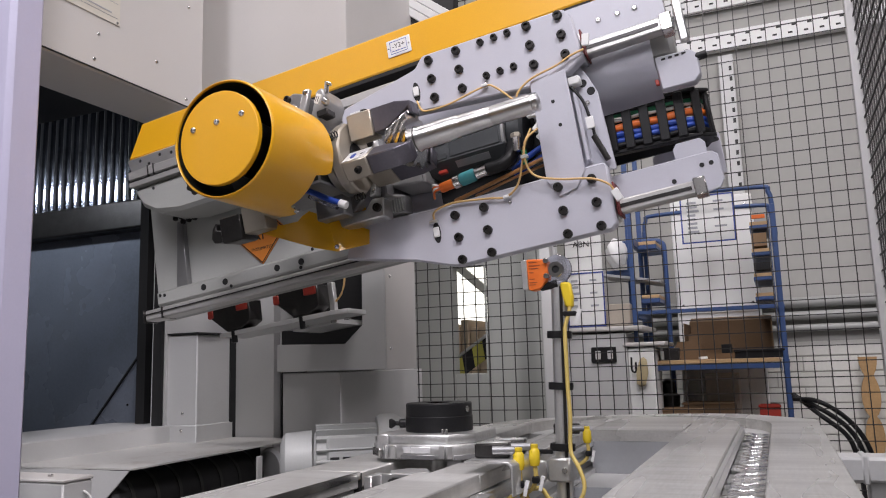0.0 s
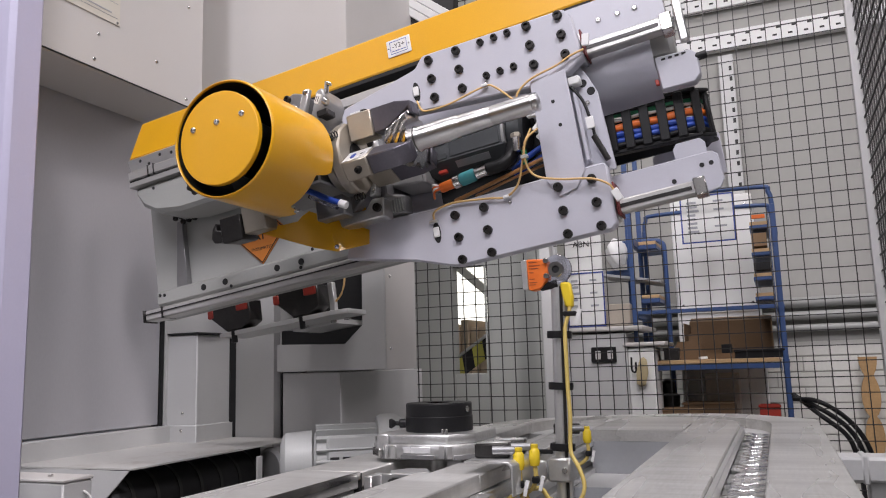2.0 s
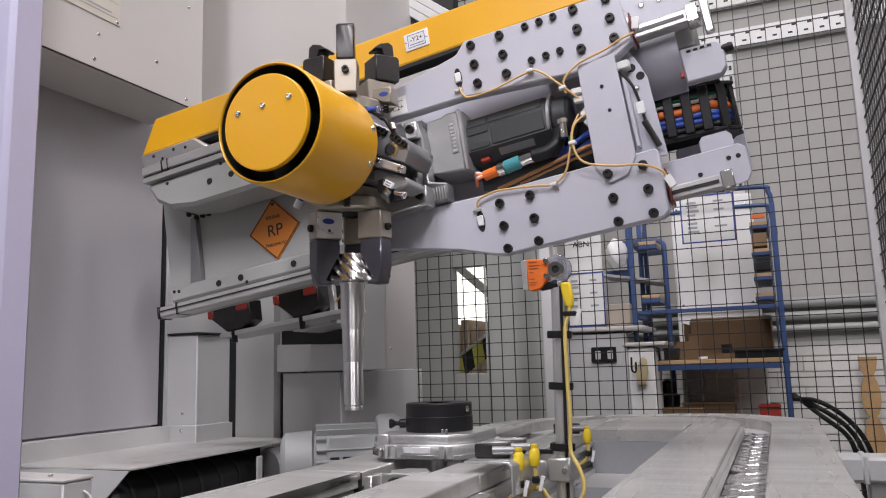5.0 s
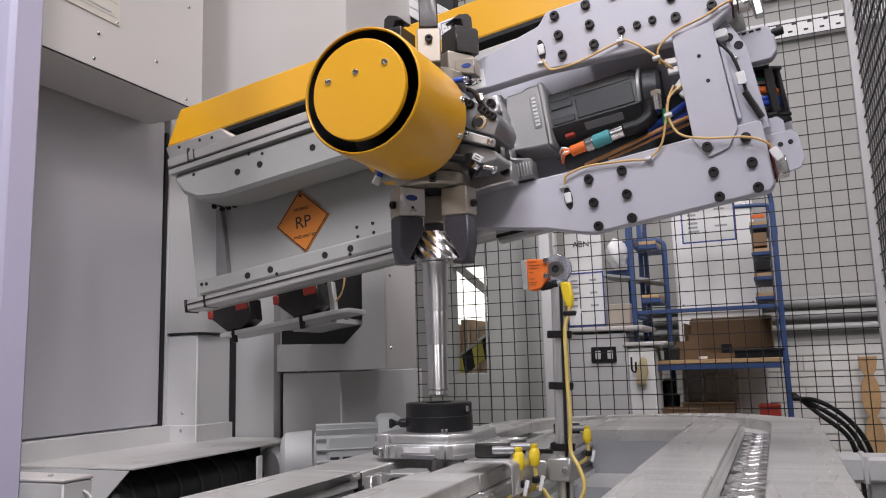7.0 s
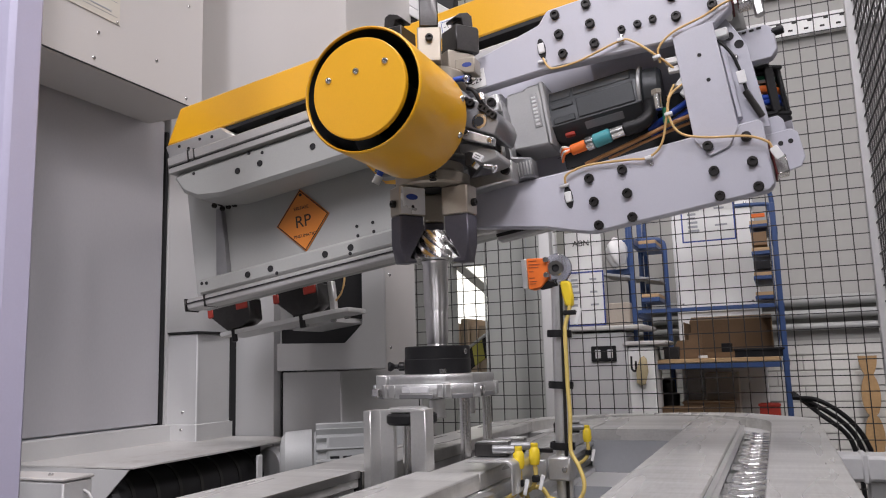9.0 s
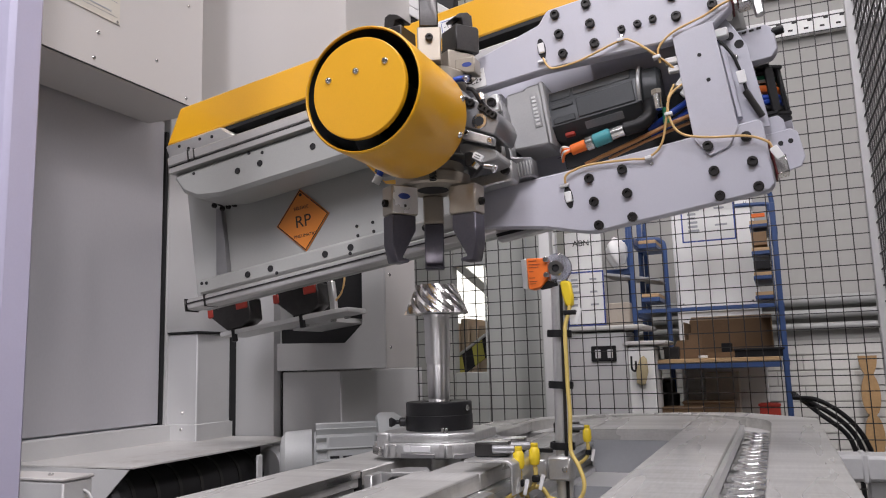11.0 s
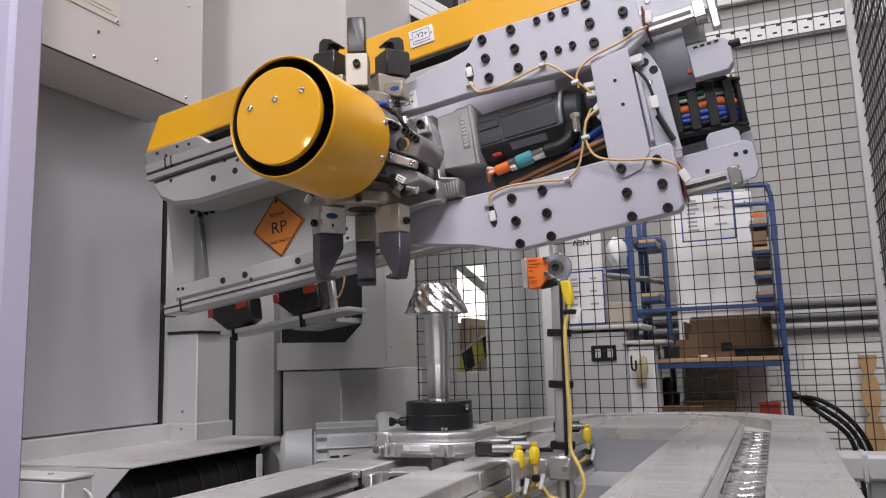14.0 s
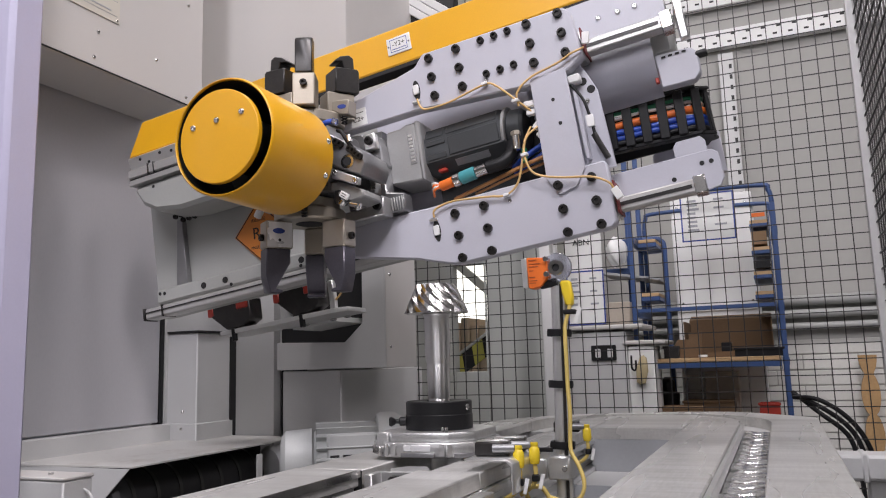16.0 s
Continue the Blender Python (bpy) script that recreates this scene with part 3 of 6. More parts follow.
        prof.append((Y(1.56) - 0.075 * math.cos(g), 0.085 + 0.075 * math.sin(g)))
    va = [cov.verts.new((0.30, y, z)) for y, z in prof]
    vb = [cov.verts.new((0.560, y, z)) for y, z in prof]
    for i in range(len(prof) - 1):
        cov.faces.new((va[i], vb[i], vb[i + 1], va[i + 1]))
    ex = bmesh.ops.solidify(cov, geom=cov.faces[:], thickness=0.003)
    put("round_cover", cov, ARM, "curved grey sheet cover")
    cl = put("clamp_plate", plate([(0.560, 0.018), (0.560, 0.088), (0.628, 0.084), (0.640, 0.070), (0.638, 0.030), (0.625, 0.016)], Y(1.505), Y(1.53), 0.003), ARM, "pale slotted clamp plate")
    for i in range(4):
        put("slot", box(0.572 + i * 0.013, 0.580 + i * 0.013, Y(1.503), Y(1.506), 0.077, 0.0805), DARK, "", cl)
    put("seal", box(0.552, 0.559, Y(1.50), Y(1.53), 0.03, 0.052, 0.001), RED, "small red seal", cl)
    put("upper_bracket", plate([(0.40, 0.15), (0.60, 0.15), (0.60, 0.235), (0.575, 0.250), (0.40, 0.250)], Y(1.51), Y(1.518), 0.001), ARM, "grey sheet bracket with screws")
    for a in (0.47, 0.51, 0.545):
        share("screw", PAN, m, pose(a, Y(1.51), 0.205))
    put("hook_bracket", plate([(0.615, 0.10), (0.632, 0.10), (0.632, 0.24), (0.600, 0.24), (0.600, 0.225), (0.615, 0.225)], Y(1.49), Y(1.51), 0.003), ALU, "bent alloy bracket")
    put("knob", rod((0.634, Y(1.512), 0.066), (0.656, Y(1.512), 0.066), 0.008, 16), BLACK)
    # cable chain lying on its side
    RB = 0.050

    def lane(u):
        """Place along the chain: straight, then a turn away from the camera."""
        if u < 0.585:
            return u, Y(1.545), 0.0
        g = min((u - 0.585) / RB, 2.6)
        return 0.585 + RB * math.sin(g), Y(1.545) + RB * (1 - math.cos(g)), math.degrees(g)
    ch = put("cable_chain", box(0.28, 0.57, Y(1.640), Y(1.646), -0.068, 0.030), BLACK, "black cable chain with coloured cables")
    link = mesh_of(box(-0.0095, 0.0095, -0.003, 0.003, -0.046, 0.046, 0.0015), BLACK, "chain_link")
    side = mesh_of(box(-0.0185, 0.0185, -0.002, 0.020, -0.004, 0.004, 0.002), BLACK, "link_side")
    hole = mesh_of(box(-0.002, 0.002, -0.0034, -0.003, -0.002, 0.002), DARK, "link_hole")
    for i in range(13):
        x, y, g = lane(0.305 + i * 0.0345)
        at = pose(x, y, -0.018 - (min(x, 0.6) - 0.43) * 0.055, 0, 3.0, g)
        k_ = share("chain_link", link, ch, at)
        for z in (-0.040, 0.040):
            share("link_side", side, ch, at @ pose(0.017, 0.004, z * 1.19))
            for dx in (-0.005, 0.005):
                share("link_hole", hole, k_, pose(dx, 0, z))
    for z, r, mt in ((0.020, 0.006, BLACK), (0.012, 0.0045, GREEN), (0.003, 0.0035, WHITE), (-0.014, 0.0085, ORANGE), (-0.029, 0.0065, BLUE_CABLE), (-0.040, 0.006, BLUE_CABLE), (-0.052, 0.006, BLACK)):
        pts = []
        for i in range(13):
            x, y, g = lane(0.29 + i * 0.0345)
            q = radians(g)
            pts.append((x - 0.012 * math.sin(q), y + 0.012 * math.cos(q), z - (min(x, 0.6) - 0.43) * 0.055 + 0.0015 * math.sin(i * 2.1 + z * 300)))
        put("cable", cable(pts, r, fine=3), mt, "", ch)
    return m


slide_ob = slide()


def carriage():
    m = thing("loader_carriage", slide_pose(1), "pale grey loader carriage with servo motor and swivelling gripper head", "loader carriage")

    def put(name, b, material, label="", parent=None):
        return part(name, b, material, parent or m, label)
    up = put("upper_arm", plate([(0.03, 0.099), (0.04, 0.156), (0.225, 0.192), (0.247, 0.216), (0.555, 0.210), (0.568, 0.198), (0.577, 0.102), (0.542, 0.08), (0.464, 0.073), (0.217, 0.097)], 0, 0.03, 0.003), ARM, "pale grey painted arm plate")
    low = put("lower_arm", plate([(0.014, -0.108), (0.212, -0.115), (0.572, -0.115), (0.577, -0.121), (0.573, -0.234), (0.562, -0.244), (0.25, -0.244), (0.229, -0.238), (0.163, -0.214), (0.001, -0.174)], 0, 0.03, 0.003), ARM, "pale grey painted arm plate")
    tie = put("tie_bar", plate([(0.465, 0.084), (0.538, 0.084), (0.537, -0.121), (0.515, -0.152), (0.479, -0.16), (0.46, -0.123)], -0.005, -0.0005, 0.001), ARM, "pale grey tie plate")
    for a, b_ in ((0.503, 0.028), (0.508, -0.022)):
        share("bore", BORE_SMALL, tie, pose(a, -0.0052, b_) @ Matrix.Scale(0.8, 4))
    jit = random.Random(4)
    for a in (0.262, 0.325, 0.480, 0.545):
        for b_ in (0.199, 0.157, 0.115):
            share("cap_screw", CAP, up, pose(a, 0, b_, 0, jit.uniform(0, 60)))
        for b_ in (-0.142, -0.188, -0.234):
            if a == 0.262 or a == 0.325 or b_ < -0.15 or a > 0.5:
                share("cap_screw", CAP, low, pose(a, 0, b_, 0, jit.uniform(0, 60)))
    share("cap_screw", CAP, tie, pose(0.480, -0.005, -0.142))
    for a in (0.380, 0.410, 0.439):
        for b_ in (0.199, 0.125):
            share("cap_screw", CAP_SMALL, up, pose(a, 0, b_, 0, jit.uniform(0, 60)))
    # rubber wiper ends
    for b0, b1 in ((0.105, 0.165), (-0.222, -0.150)):
        put("wiper", box(0.5775, 0.581, 0.008, 0.07, b0 + 0.004, b1 - 0.004, 0.001), WIPER, "dark red rail wiper")
        put("guide_block", box(0.40, 0.576, 0.031, 0.075, b0, b1, 0.003), ALU, "alloy guide block")
    # sensor slots
    for a, b_ in ((0.2225, 0.140), (0.2165, -0.167)):
        s_ = put("sensor_slot", lathe([(0, 0), (0.0095, 0), (0.0095, 0.0012), (0, 0.0012)], pose(0, -0.0002, 0, 90), 24), DARK)
        s_.data.transform(Matrix.Diagonal((0.85, 1, 2.3, 1)))
        s_.matrix_basis = pose(a, 0, b_)
        put("proximity_sensor", box(-0.0065, 0.0065, -0.006, -0.001, -0.010, 0.011, 0.0015), WHITE, "white tagged sensor", s_)
        put("cable_clip", box(-0.012, 0.006, -0.008, -0.001, 0.020 if b_ < 0 else -0.030, 0.026 if b_ < 0 else -0.024, 0.0015), ALU, "", s_)
    # sensor cables
    put("sensor_cable", cable([(0.2225, -0.006, 0.118), (0.23, -0.01, 0.096), (0.245, -0.01, 0.088), (0.294, -0.01, 0.088), (0.371, -0.009, 0.101), (0.395, -0.01, 0.092), (0.429, -0.013, 0.052), (0.46, 0.005, 0.015)], 0.0022), CABLE, "thin tan sensor cable")
    put("sensor_cable", cable([(0.582, -0.006, 0.112), (0.555, -0.010, 0.106), (0.526, -0.010, 0.096), (0.47, -0.012, 0.084), (0.438, -0.013, 0.062), (0.434, -0.008, 0.035)], 0.0022), CABLE, "thin tan sensor cable")
    put("sensor_cable", cable([(0.2165, -0.006, -0.140), (0.22, -0.01, -0.128), (0.236, -0.010, -0.121), (0.27, -0.009, -0.118), (0.34, -0.009, -0.128), (0.376, -0.009, -0.134), (0.405, -0.01, -0.115), (0.425, -0.011, -0.065), (0.440, -0.010, -0.030), (0.475, 0.004, -0.008)], 0.0022), CABLE, "thin tan sensor cable")
    put("sensor_cable", cable([(0.448, 0.0, -0.01), (0.430, -0.010, -0.045), (0.430, -0.014, -0.085), (0.445, -0.017, -0.112), (0.488, -0.0175, -0.130), (0.545, -0.016, -0.144), (0.575, -0.013, -0.162), (0.582, -0.006, -0.178)], 0.0022), CABLE, "thin tan sensor cable")
    for a, b_, r_ in ((0.431, 0.046, 40), (0.428, -0.066, 0)):
        put("cable_tie", box(a - 0.007, a + 0.007, -0.018, -0.006, b_ - 0.003, b_ + 0.003, 0.001), WHITE)
    for a, b_ in ((0.374, 0.103), (0.376, -0.134)):
        put("cable_clip", box(a - 0.006, a + 0.006, -0.013, -0.001, b_ - 0.003, b_ + 0.003, 0.001), WHITE)
        share("screw", PAN, m, pose(a + 0.003, 0, b_ + (0.010 if b_ > 0 else -0.011)) @ Matrix.Scale(0.7, 4))
    for a, b_, tl in ((0.589, 0.128, 12), (0.586, -0.185, -20)):
        put("cable_tag", box(-0.007, 0.007, -0.012, -0.006, -0.012, 0.012, 0.001), WHITE, "white cable tag").matrix_basis = pose(a, 0, b_, 0, tl)
    for a, b_, tl in ((0.458, 0.037, 95), (0.460, 0.019, 95), (0.465, -0.005, 50), (0.470, -0.024, 55)):
        put("cable_tag", box(-0.006, 0.006, 0.0, 0.012, -0.016, 0.016, 0.002), WHITE, "white cable tag").matrix_basis = pose(a, 0.0, b_, 0, tl)
    # servo motor and gearbox between the arms
    put("back_plate", box(0.06, 0.47, Y(1.543), Y(1.549), -0.16, 0.16), ARM, "grey plate behind the motor")
    # Solid near-black panels paint the shade of the openings in the plate.
    put("opening", plate([(0.185, -0.050), (0.47, -0.055), (0.47, 0.07), (0.40, 0.07), (0.40, -0.03), (0.36, -0.045)], Y(1.538), Y(1.542)), DARK, "dark panel painting the shade of the opening under the motor")
    put("opening_lower", plate([(0.205, -0.052), (0.46, -0.052), (0.46, -0.100), (0.205, -0.085)], Y(1.510), Y(1.515)), DARK, "dark panel painting the shade of the opening under the motor")
    sec = [(1.446, 0.034), (1.470, 0.064), (1.515, 0.066), (1.540, 0.034), (1.540, -0.012), (1.515, -0.040), (1.468, -0.037), (1.446, -0.014)]
    b = bmesh.new()
    ends = [[b.verts.new((a, Y(y), (z - 0.015) * k + 0.015)) for y, z in sec] for a, k in ((0.203, 0.94), (0.207, 1.0), (0.376, 1.0), (0.384, 0.93))]
    for ra, rb in zip(ends, ends[1:]):
        for i in range(8):
            b.faces.new((ra[i], ra[(i + 1) % 8], rb[(i + 1) % 8], rb[i]))
    b.faces.new(ends[0])
    b.faces.new(ends[-1])
    mo = put("servo_motor", finish(b, 0.0015), MOTOR, "anthracite servo motor")
    for a0, a1, b0, b1 in ((0.262, 0.374, -0.010, 0.031), (0.212, 0.256, 0.020, 0.031), (0.212, 0.256, -0.011, 0.002)):
        put("cooling_rib", box(a0, a1, Y(1.4435), Y(1.4465), b0, b1, 0.0014), MOTOR, "", mo)
    for a0, a1 in ((0.212, 0.252), (0.258, 0.372)):
        put("cooling_rib", box(a0, a1, -0.0015, 0.0015, -0.014, 0.014, 0.0012, m=pose(0, Y(1.4575), 0.0495, -39)), MOTOR, "", mo)
    put("rating_plate", box(0.270, 0.345, -0.0006, 0.0006, -0.008, 0.008, m=pose(0, Y(1.4565), -0.026, 43.5)), STEEL_GREY, "grey rating plate", mo)
    put("end_cap", rod((0.386, Y(1.49), 0.016), (0.424, Y(1.49), 0.012), 0.045, 28), MOTOR, "", mo)
    put("flange_ring", rod((0.381, Y(1.49), 0.017), (0.388, Y(1.49), 0.016), 0.052, 32), CAST, "", mo)
    put("red_cap", box(0.226, 0.246, Y(1.456), Y(1.47), -0.037, -0.029, 0.002), RED, "", mo)
    gb = put("gearbox", plate([(0.122, -0.041), (0.198, -0.047), (0.200, 0.082), (0.170, 0.083), (0.165, 0.078), (0.127, 0.078), (0.122, 0.050)], Y(1.440), Y(1.54), 0.004), CAST, "grey cast gearbox")
    put("gear_flange", plate([(0.196, -0.049), (0.206, -0.050), (0.209, 0.076), (0.207, 0.083), (0.197, 0.084)], Y(1.436), Y(1.543), 0.003), CAST, "", gb)
    put("gear_neck", box(0.085, 0.119, Y(1.45), Y(1.53), -0.005, 0.072, 0.006), CAST, "", gb)
    put("name_frame", box(0.175, 0.190, Y(1.4375), Y(1.4402), -0.008, 0.063, 0.0012), CAST, "raised name panel", gb)
    for i in range(8):
        put("raised_mark", box(0.178, 0.187, Y(1.4360), Y(1.4376), -0.004 + i * 0.008, 0.001 + i * 0.008, 0.0006), ALU, "", gb)
    # power plug and cable
    pl = put("power_plug", rod((0.238, 0.005, -0.077), (0.268, 0.005, -0.0735), 0.0105, 20), ORANGE, "orange and teal round plug")
    put("plug_ring", rod((0.268, 0.005, -0.0735), (0.284, 0.005, -0.072), 0.0135, 20), STEEL, "", pl)
    put("plug_sleeve", rod((0.284, 0.005, -0.072), (0.317, 0.005, -0.068), 0.0135, 20), TEAL, "", pl)
    put("plug_nut", rod((0.317, 0.005, -0.068), (0.344, 0.005, -0.0655), 0.0115, 12), STEEL, "", pl)
    put("plug_elbow", cable([(0.344, 0.005, -0.0655), (0.375, 0.008, -0.063), (0.395, 0.02, -0.045), (0.395, 0.04, -0.02)], 0.0135, segs=14), BLACK, "", pl)
    for k in range(4):
        put("wire", cable([(0.238, 0.002 + k * 0.003, -0.078 + k * 0.002), (0.225, 0.0, -0.083 + k * 0.005), (0.215, 0.02, -0.090 + k * 0.007)], 0.0026), WHITE if k % 2 else ORANGE, "", pl)
    put("power_cable", cable([(0.255, 0.03, -0.104), (0.35, 0.025, -0.088), (0.44, 0.025, -0.071), (0.50, 0.04, -0.062)], 0.0042), COPPER, "orange motor cable")
    put("power_cable", cable([(0.30, 0.035, -0.104), (0.40, 0.032, -0.087), (0.50, 0.045, -0.070)], 0.003), COPPER, "orange motor cable")
    g_ = put("cable_gland", rod((0.4155, 0.0, -0.015), (0.413, 0.0, -0.048), 0.0085, 12), STEEL, "brass-coloured cable gland")
    put("gland_nut", rod((0.4158, 0.0, -0.010), (0.4152, 0.0, -0.020), 0.0105, 6), CHAMPAGNE, "", g_)
    put("green_plug", rod((0.424, 0.01, -0.046), (0.420, 0.01, -0.074), 0.006, 12), GREEN)
    put("blue_hose", cable([(0.385, 0.05, -0.068), (0.42, 0.035, -0.055), (0.47, 0.05, -0.030)], 0.006), BLUE_CABLE)
    put("blue_hose", cable([(0.385, 0.055, -0.076), (0.43, 0.045, -0.065), (0.47, 0.06, -0.045)], 0.006), BLUE_CABLE)
    # side plate behind the tie bar
    sp = put("side_plate", plate([(0.532, 0.102), (0.562, 0.096), (0.575, 0.065), (0.585, 0.035), (0.590, -0.125), (0.525, -0.120)], Y(1.452), Y(1.458), 0.001), ARM, "pale bent side plate")
    for a, b_ in ((0.560, 0.060), (0.573, 0.040)):
        share("bore", BORE, sp, pose(a, Y(1.452), b_))
    share("screw", PAN, sp, pose(0.561, Y(1.452), 0.018))
    put("plug", box(0.535, 0.560, 0.008, 0.03, 0.054, 0.072, 0.003), WHITE, "white plug", sp)
    put("black_cable", cable([(0.538, 0.015, 0.055), (0.556, 0.012, 0.020), (0.563, 0.012, -0.02), (0.566, 0.014, -0.07)], 0.003), BLACK, "", sp)
    put("cable_tag", box(0.555, 0.570, 0.006, 0.011, -0.042, -0.018, 0.001), WHITE, "", sp)
    put("sensor_barrel", rod((0.563, 0.014, -0.055), (0.580, 0.02, -0.108), 0.006, 12), STEEL_BLACK, "", sp)
    put("mount_bar", box(0.540, 0.548, 0.012, 0.03, -0.10, 0.04, 0.001), ARM, "", sp)
    # axis label on the upper arm
    tg = put("axis_label", box(0.060, 0.098, -0.0015, -0.0002, 0.103, 0.142, 0.0005), PAPER, "white axis label")
    writing("C2+", 0.015, pose(0.078, -0.0018, 0.118, 90), INK, tg)
    put("frame_line", box(0.064, 0.092, -0.0022, -0.0016, 0.132, 0.133), INK, "", tg)
    # alloy bracket that carries the swivel drive
    br = put("drive_bracket", plate([(0.0248, -0.0937), (0.0921, -0.0967), (0.1081, -0.0776), (0.1356, -0.0801), (0.1314, -0.1206), (0.0885, -0.1191), (0.0311, -0.1211)], Y(1.362), Y(1.405), 0.003), CASTALU, "cast alloy bracket with screws")
    share("cap_screw", CAP, br, pose(0.1205, Y(1.362), -0.0995))
    put("bracket_web", plate([(0.1014, -0.0051), (0.1120, -0.0140), (0.1179, -0.0311), (0.1175, -0.055), (0.1144, -0.0679), (0.0989, -0.0685), (0.1045, -0.056), (0.1054, -0.0443), (0.1006, -0.0263)], Y(1.372), Y(1.398), 0.002), ALU, "bright machined segment", br)
    for a, b_ in ((0.108, -0.018), (0.112, -0.058)):
        share("screw", PAN, br, pose(a, Y(1.372), b_) @ Matrix.Scale(0.7, 4))
    put("gear_casing", plate([(0.090, 0.076), (0.1243, 0.062), (0.1285, 0.030), (0.126, -0.064), (0.1648, -0.0747), (0.1626, -0.1124), (0.100, -0.1083), (0.090, -0.06)], Y(1.402), Y(1.44), 0.003), STEEL_GREY, "grey steel casing", br)
    put("casing_boss", box(0.098, 0.126, Y(1.385), Y(1.4015), 0.030, 0.066, 0.003), ALU, "", br)
    share("cap_screw", CAP, br, pose(0.112, Y(1.385), 0.049))
    for k in range(5):
        put("housing_rib", box(0.134 + k * 0.006, 0.137 + k * 0.006, Y(1.397), Y(1.4015), -0.108, -0.080, 0.001), CAST, "", br)
    put("support", plate([(0.02, 0.085), (0.087, 0.080), (0.125, 0.013), (0.132, -0.001), (0.105, -0.034), (0.03, -0.09)], Y(1.405), Y(1.5), 0.004), STEEL_GREY, "grey steel drive housing", br)
    put("shadow_gap", box(0.098, 0.118, Y(1.44), Y(1.54), -0.06, 0.085), STEEL_GREY, "", br)
    # disc inside the sleeve, does not turn
    d = put("front_disc", lathe([(0, 0), (0.0822, 0), (0.0835, 0.0015), (0.0835, 0.010), (0, 0.010)], pose(0.002, Y(1.030), -0.003, -90), 80), YELLOW, "round yellow disc with three screws")
    for a, b_ in ((-0.049, 0.0255), (0.002, 0.0255), (0.055, 0.0255)):
        share("screw", PAN, d, pose(a, Y(1.030), b_))
    put("hub", rod((0, Y(1.041), 0), (0, Y(1.30), 0), 0.052, 32), STEEL_BLACK, "dark hub behind the disc", d)
    return m


carriage_ob = carriage()

HY = 1.32


def head():
    h = new("swivel_head")
    h.parent = carriage_ob
    h.matrix_basis = pose(0, HY - PY, 0, 0, INCL, 0)

    def yy(y):
        return y - HY

    def put(name, b, material, label="", parent=None):
        return part(name, b, material, parent or h, label)
    # sleeve with a notch in its rear rim
    b = bmesh.new()
    n = 96
    rows_ = []
    for k, (r, y) in enumerate(((0.1015, 0.192), (0.1015, 0.004), (0.1020, 0.0008), (0.1035, -0.0005), (0.1055, 0.001), (0.1065, 0.004), (0.1065, 0.192))):
        ring = []
        for i in range(n):
            g = 2 * math.pi * i / n
            dy = y
            if y > 0.15:
                c = abs((math.degrees(g) - 214 + 180) % 360 - 180)
                dy = y - (0.045 if c < 22 else 0.045 * max(0, 1 - (c - 22) / 6))
            ring.append(b.verts.new((r * math.cos(g), yy(1.043) + dy, r * math.sin(g))))
        rows_.append(ring)
    rows_.append(rows_[0])
    for ra, rb in zip(rows_, rows_[1:]):
        for i in range(n):
            b.faces.new((ra[i], ra[(i + 1) % n], rb[(i + 1) % n], rb[i]))
    sl = put("sleeve", b, YELLOW, "yellow painted round sleeve")
    for g in (12, -24, 190):
        share("screw", PAN, sl, pose(0.1065 * math.cos(radians(g)), yy(1.221), 0.1065 * math.sin(radians(g)), 0, -g, 0) @ pose(0, 0, 0, 0, 0, 90))
    # Near-black lining over the yellow inside keeps the gap round the disc dark.
    put("inner_lining", lathe([(0.1012, 0.004), (0.1012, 0.15), (0.0523, 0.15), (0.0523, 0.14), (0.0995, 0.14), (0.0995, 0.004)], pose(0, yy(1.043), 0, -90), 64), DARK, "black inside of the sleeve", sl)
    # swivel body
    core = put("swivel_body", plate([(-0.05, -0.06), (0.045, -0.06), (0.062, -0.03), (0.080, 0.045), (0.07, 0.075), (0.03, 0.085), (-0.05, 0.08)], yy(1.252), yy(1.40), 0.004), STEEL_GREY, "dark steel swivel body")
    side = put("side_block", plate([(0.0714, 0.0573), (0.1133, 0.0335), (0.1493, 0.0088), (0.1561, -0.0138), (0.1462, -0.0384), (0.0856, -0.0133), (0.0733, -0.0029)], yy(1.270), yy(1.375), 0.003), STEEL_GREY, "grey steel block with screws", core)
    for x, z in ((0.094, 0.034), (0.103, 0.029), (0.124, 0.016), (0.131, 0.012), (0.138, 0.004), (0.145, -0.001)):
        share("cap_screw", CAP_SMALL, side, pose(x, yy(1.270), z))
    put("bore_ring", rod((0.1176, yy(1.270), -0.0078), (0.1176, yy(1.268), -0.0078), 0.0145, 24), STEEL, "", side)
    put("bore_hole", rod((0.1176, yy(1.268), -0.0078), (0.1176, yy(1.2675), -0.0078), 0.009, 16), DARK, "", side)
    for x, z in ((0.050, 0.066), (0.056, 0.045)):
        share("cap_screw", CAP_SMALL, core, pose(x, yy(1.252), z))
    put("clamp_bar", plate([(0.0867, -0.0192), (0.1493, -0.046), (0.1467, -0.0598), (0.088, -0.0398)], yy(1.257), yy(1.2695), 0.002), CASTALU, "alloy clamp bar", core)
    for x, z in ((0.0965, -0.0295), (0.1411, -0.0505)):
        share("screw", PAN, core, pose(x, yy(1.257), z))
    put("clamp_foot", plate([(0.075, -0.040), (0.090, -0.042), (0.146, -0.064), (0.150, -0.078), (0.120, -0.086), (0.075, -0.060)], yy(1.275), yy(1.35), 0.003), CAST, "", core)
    put("steel_pad", plate([(0.048, -0.030), (0.070, -0.038), (0.070, -0.050), (0.048, -0.045)], yy(1.262), yy(1.275), 0.001), STEEL, "bright steel pad", core)
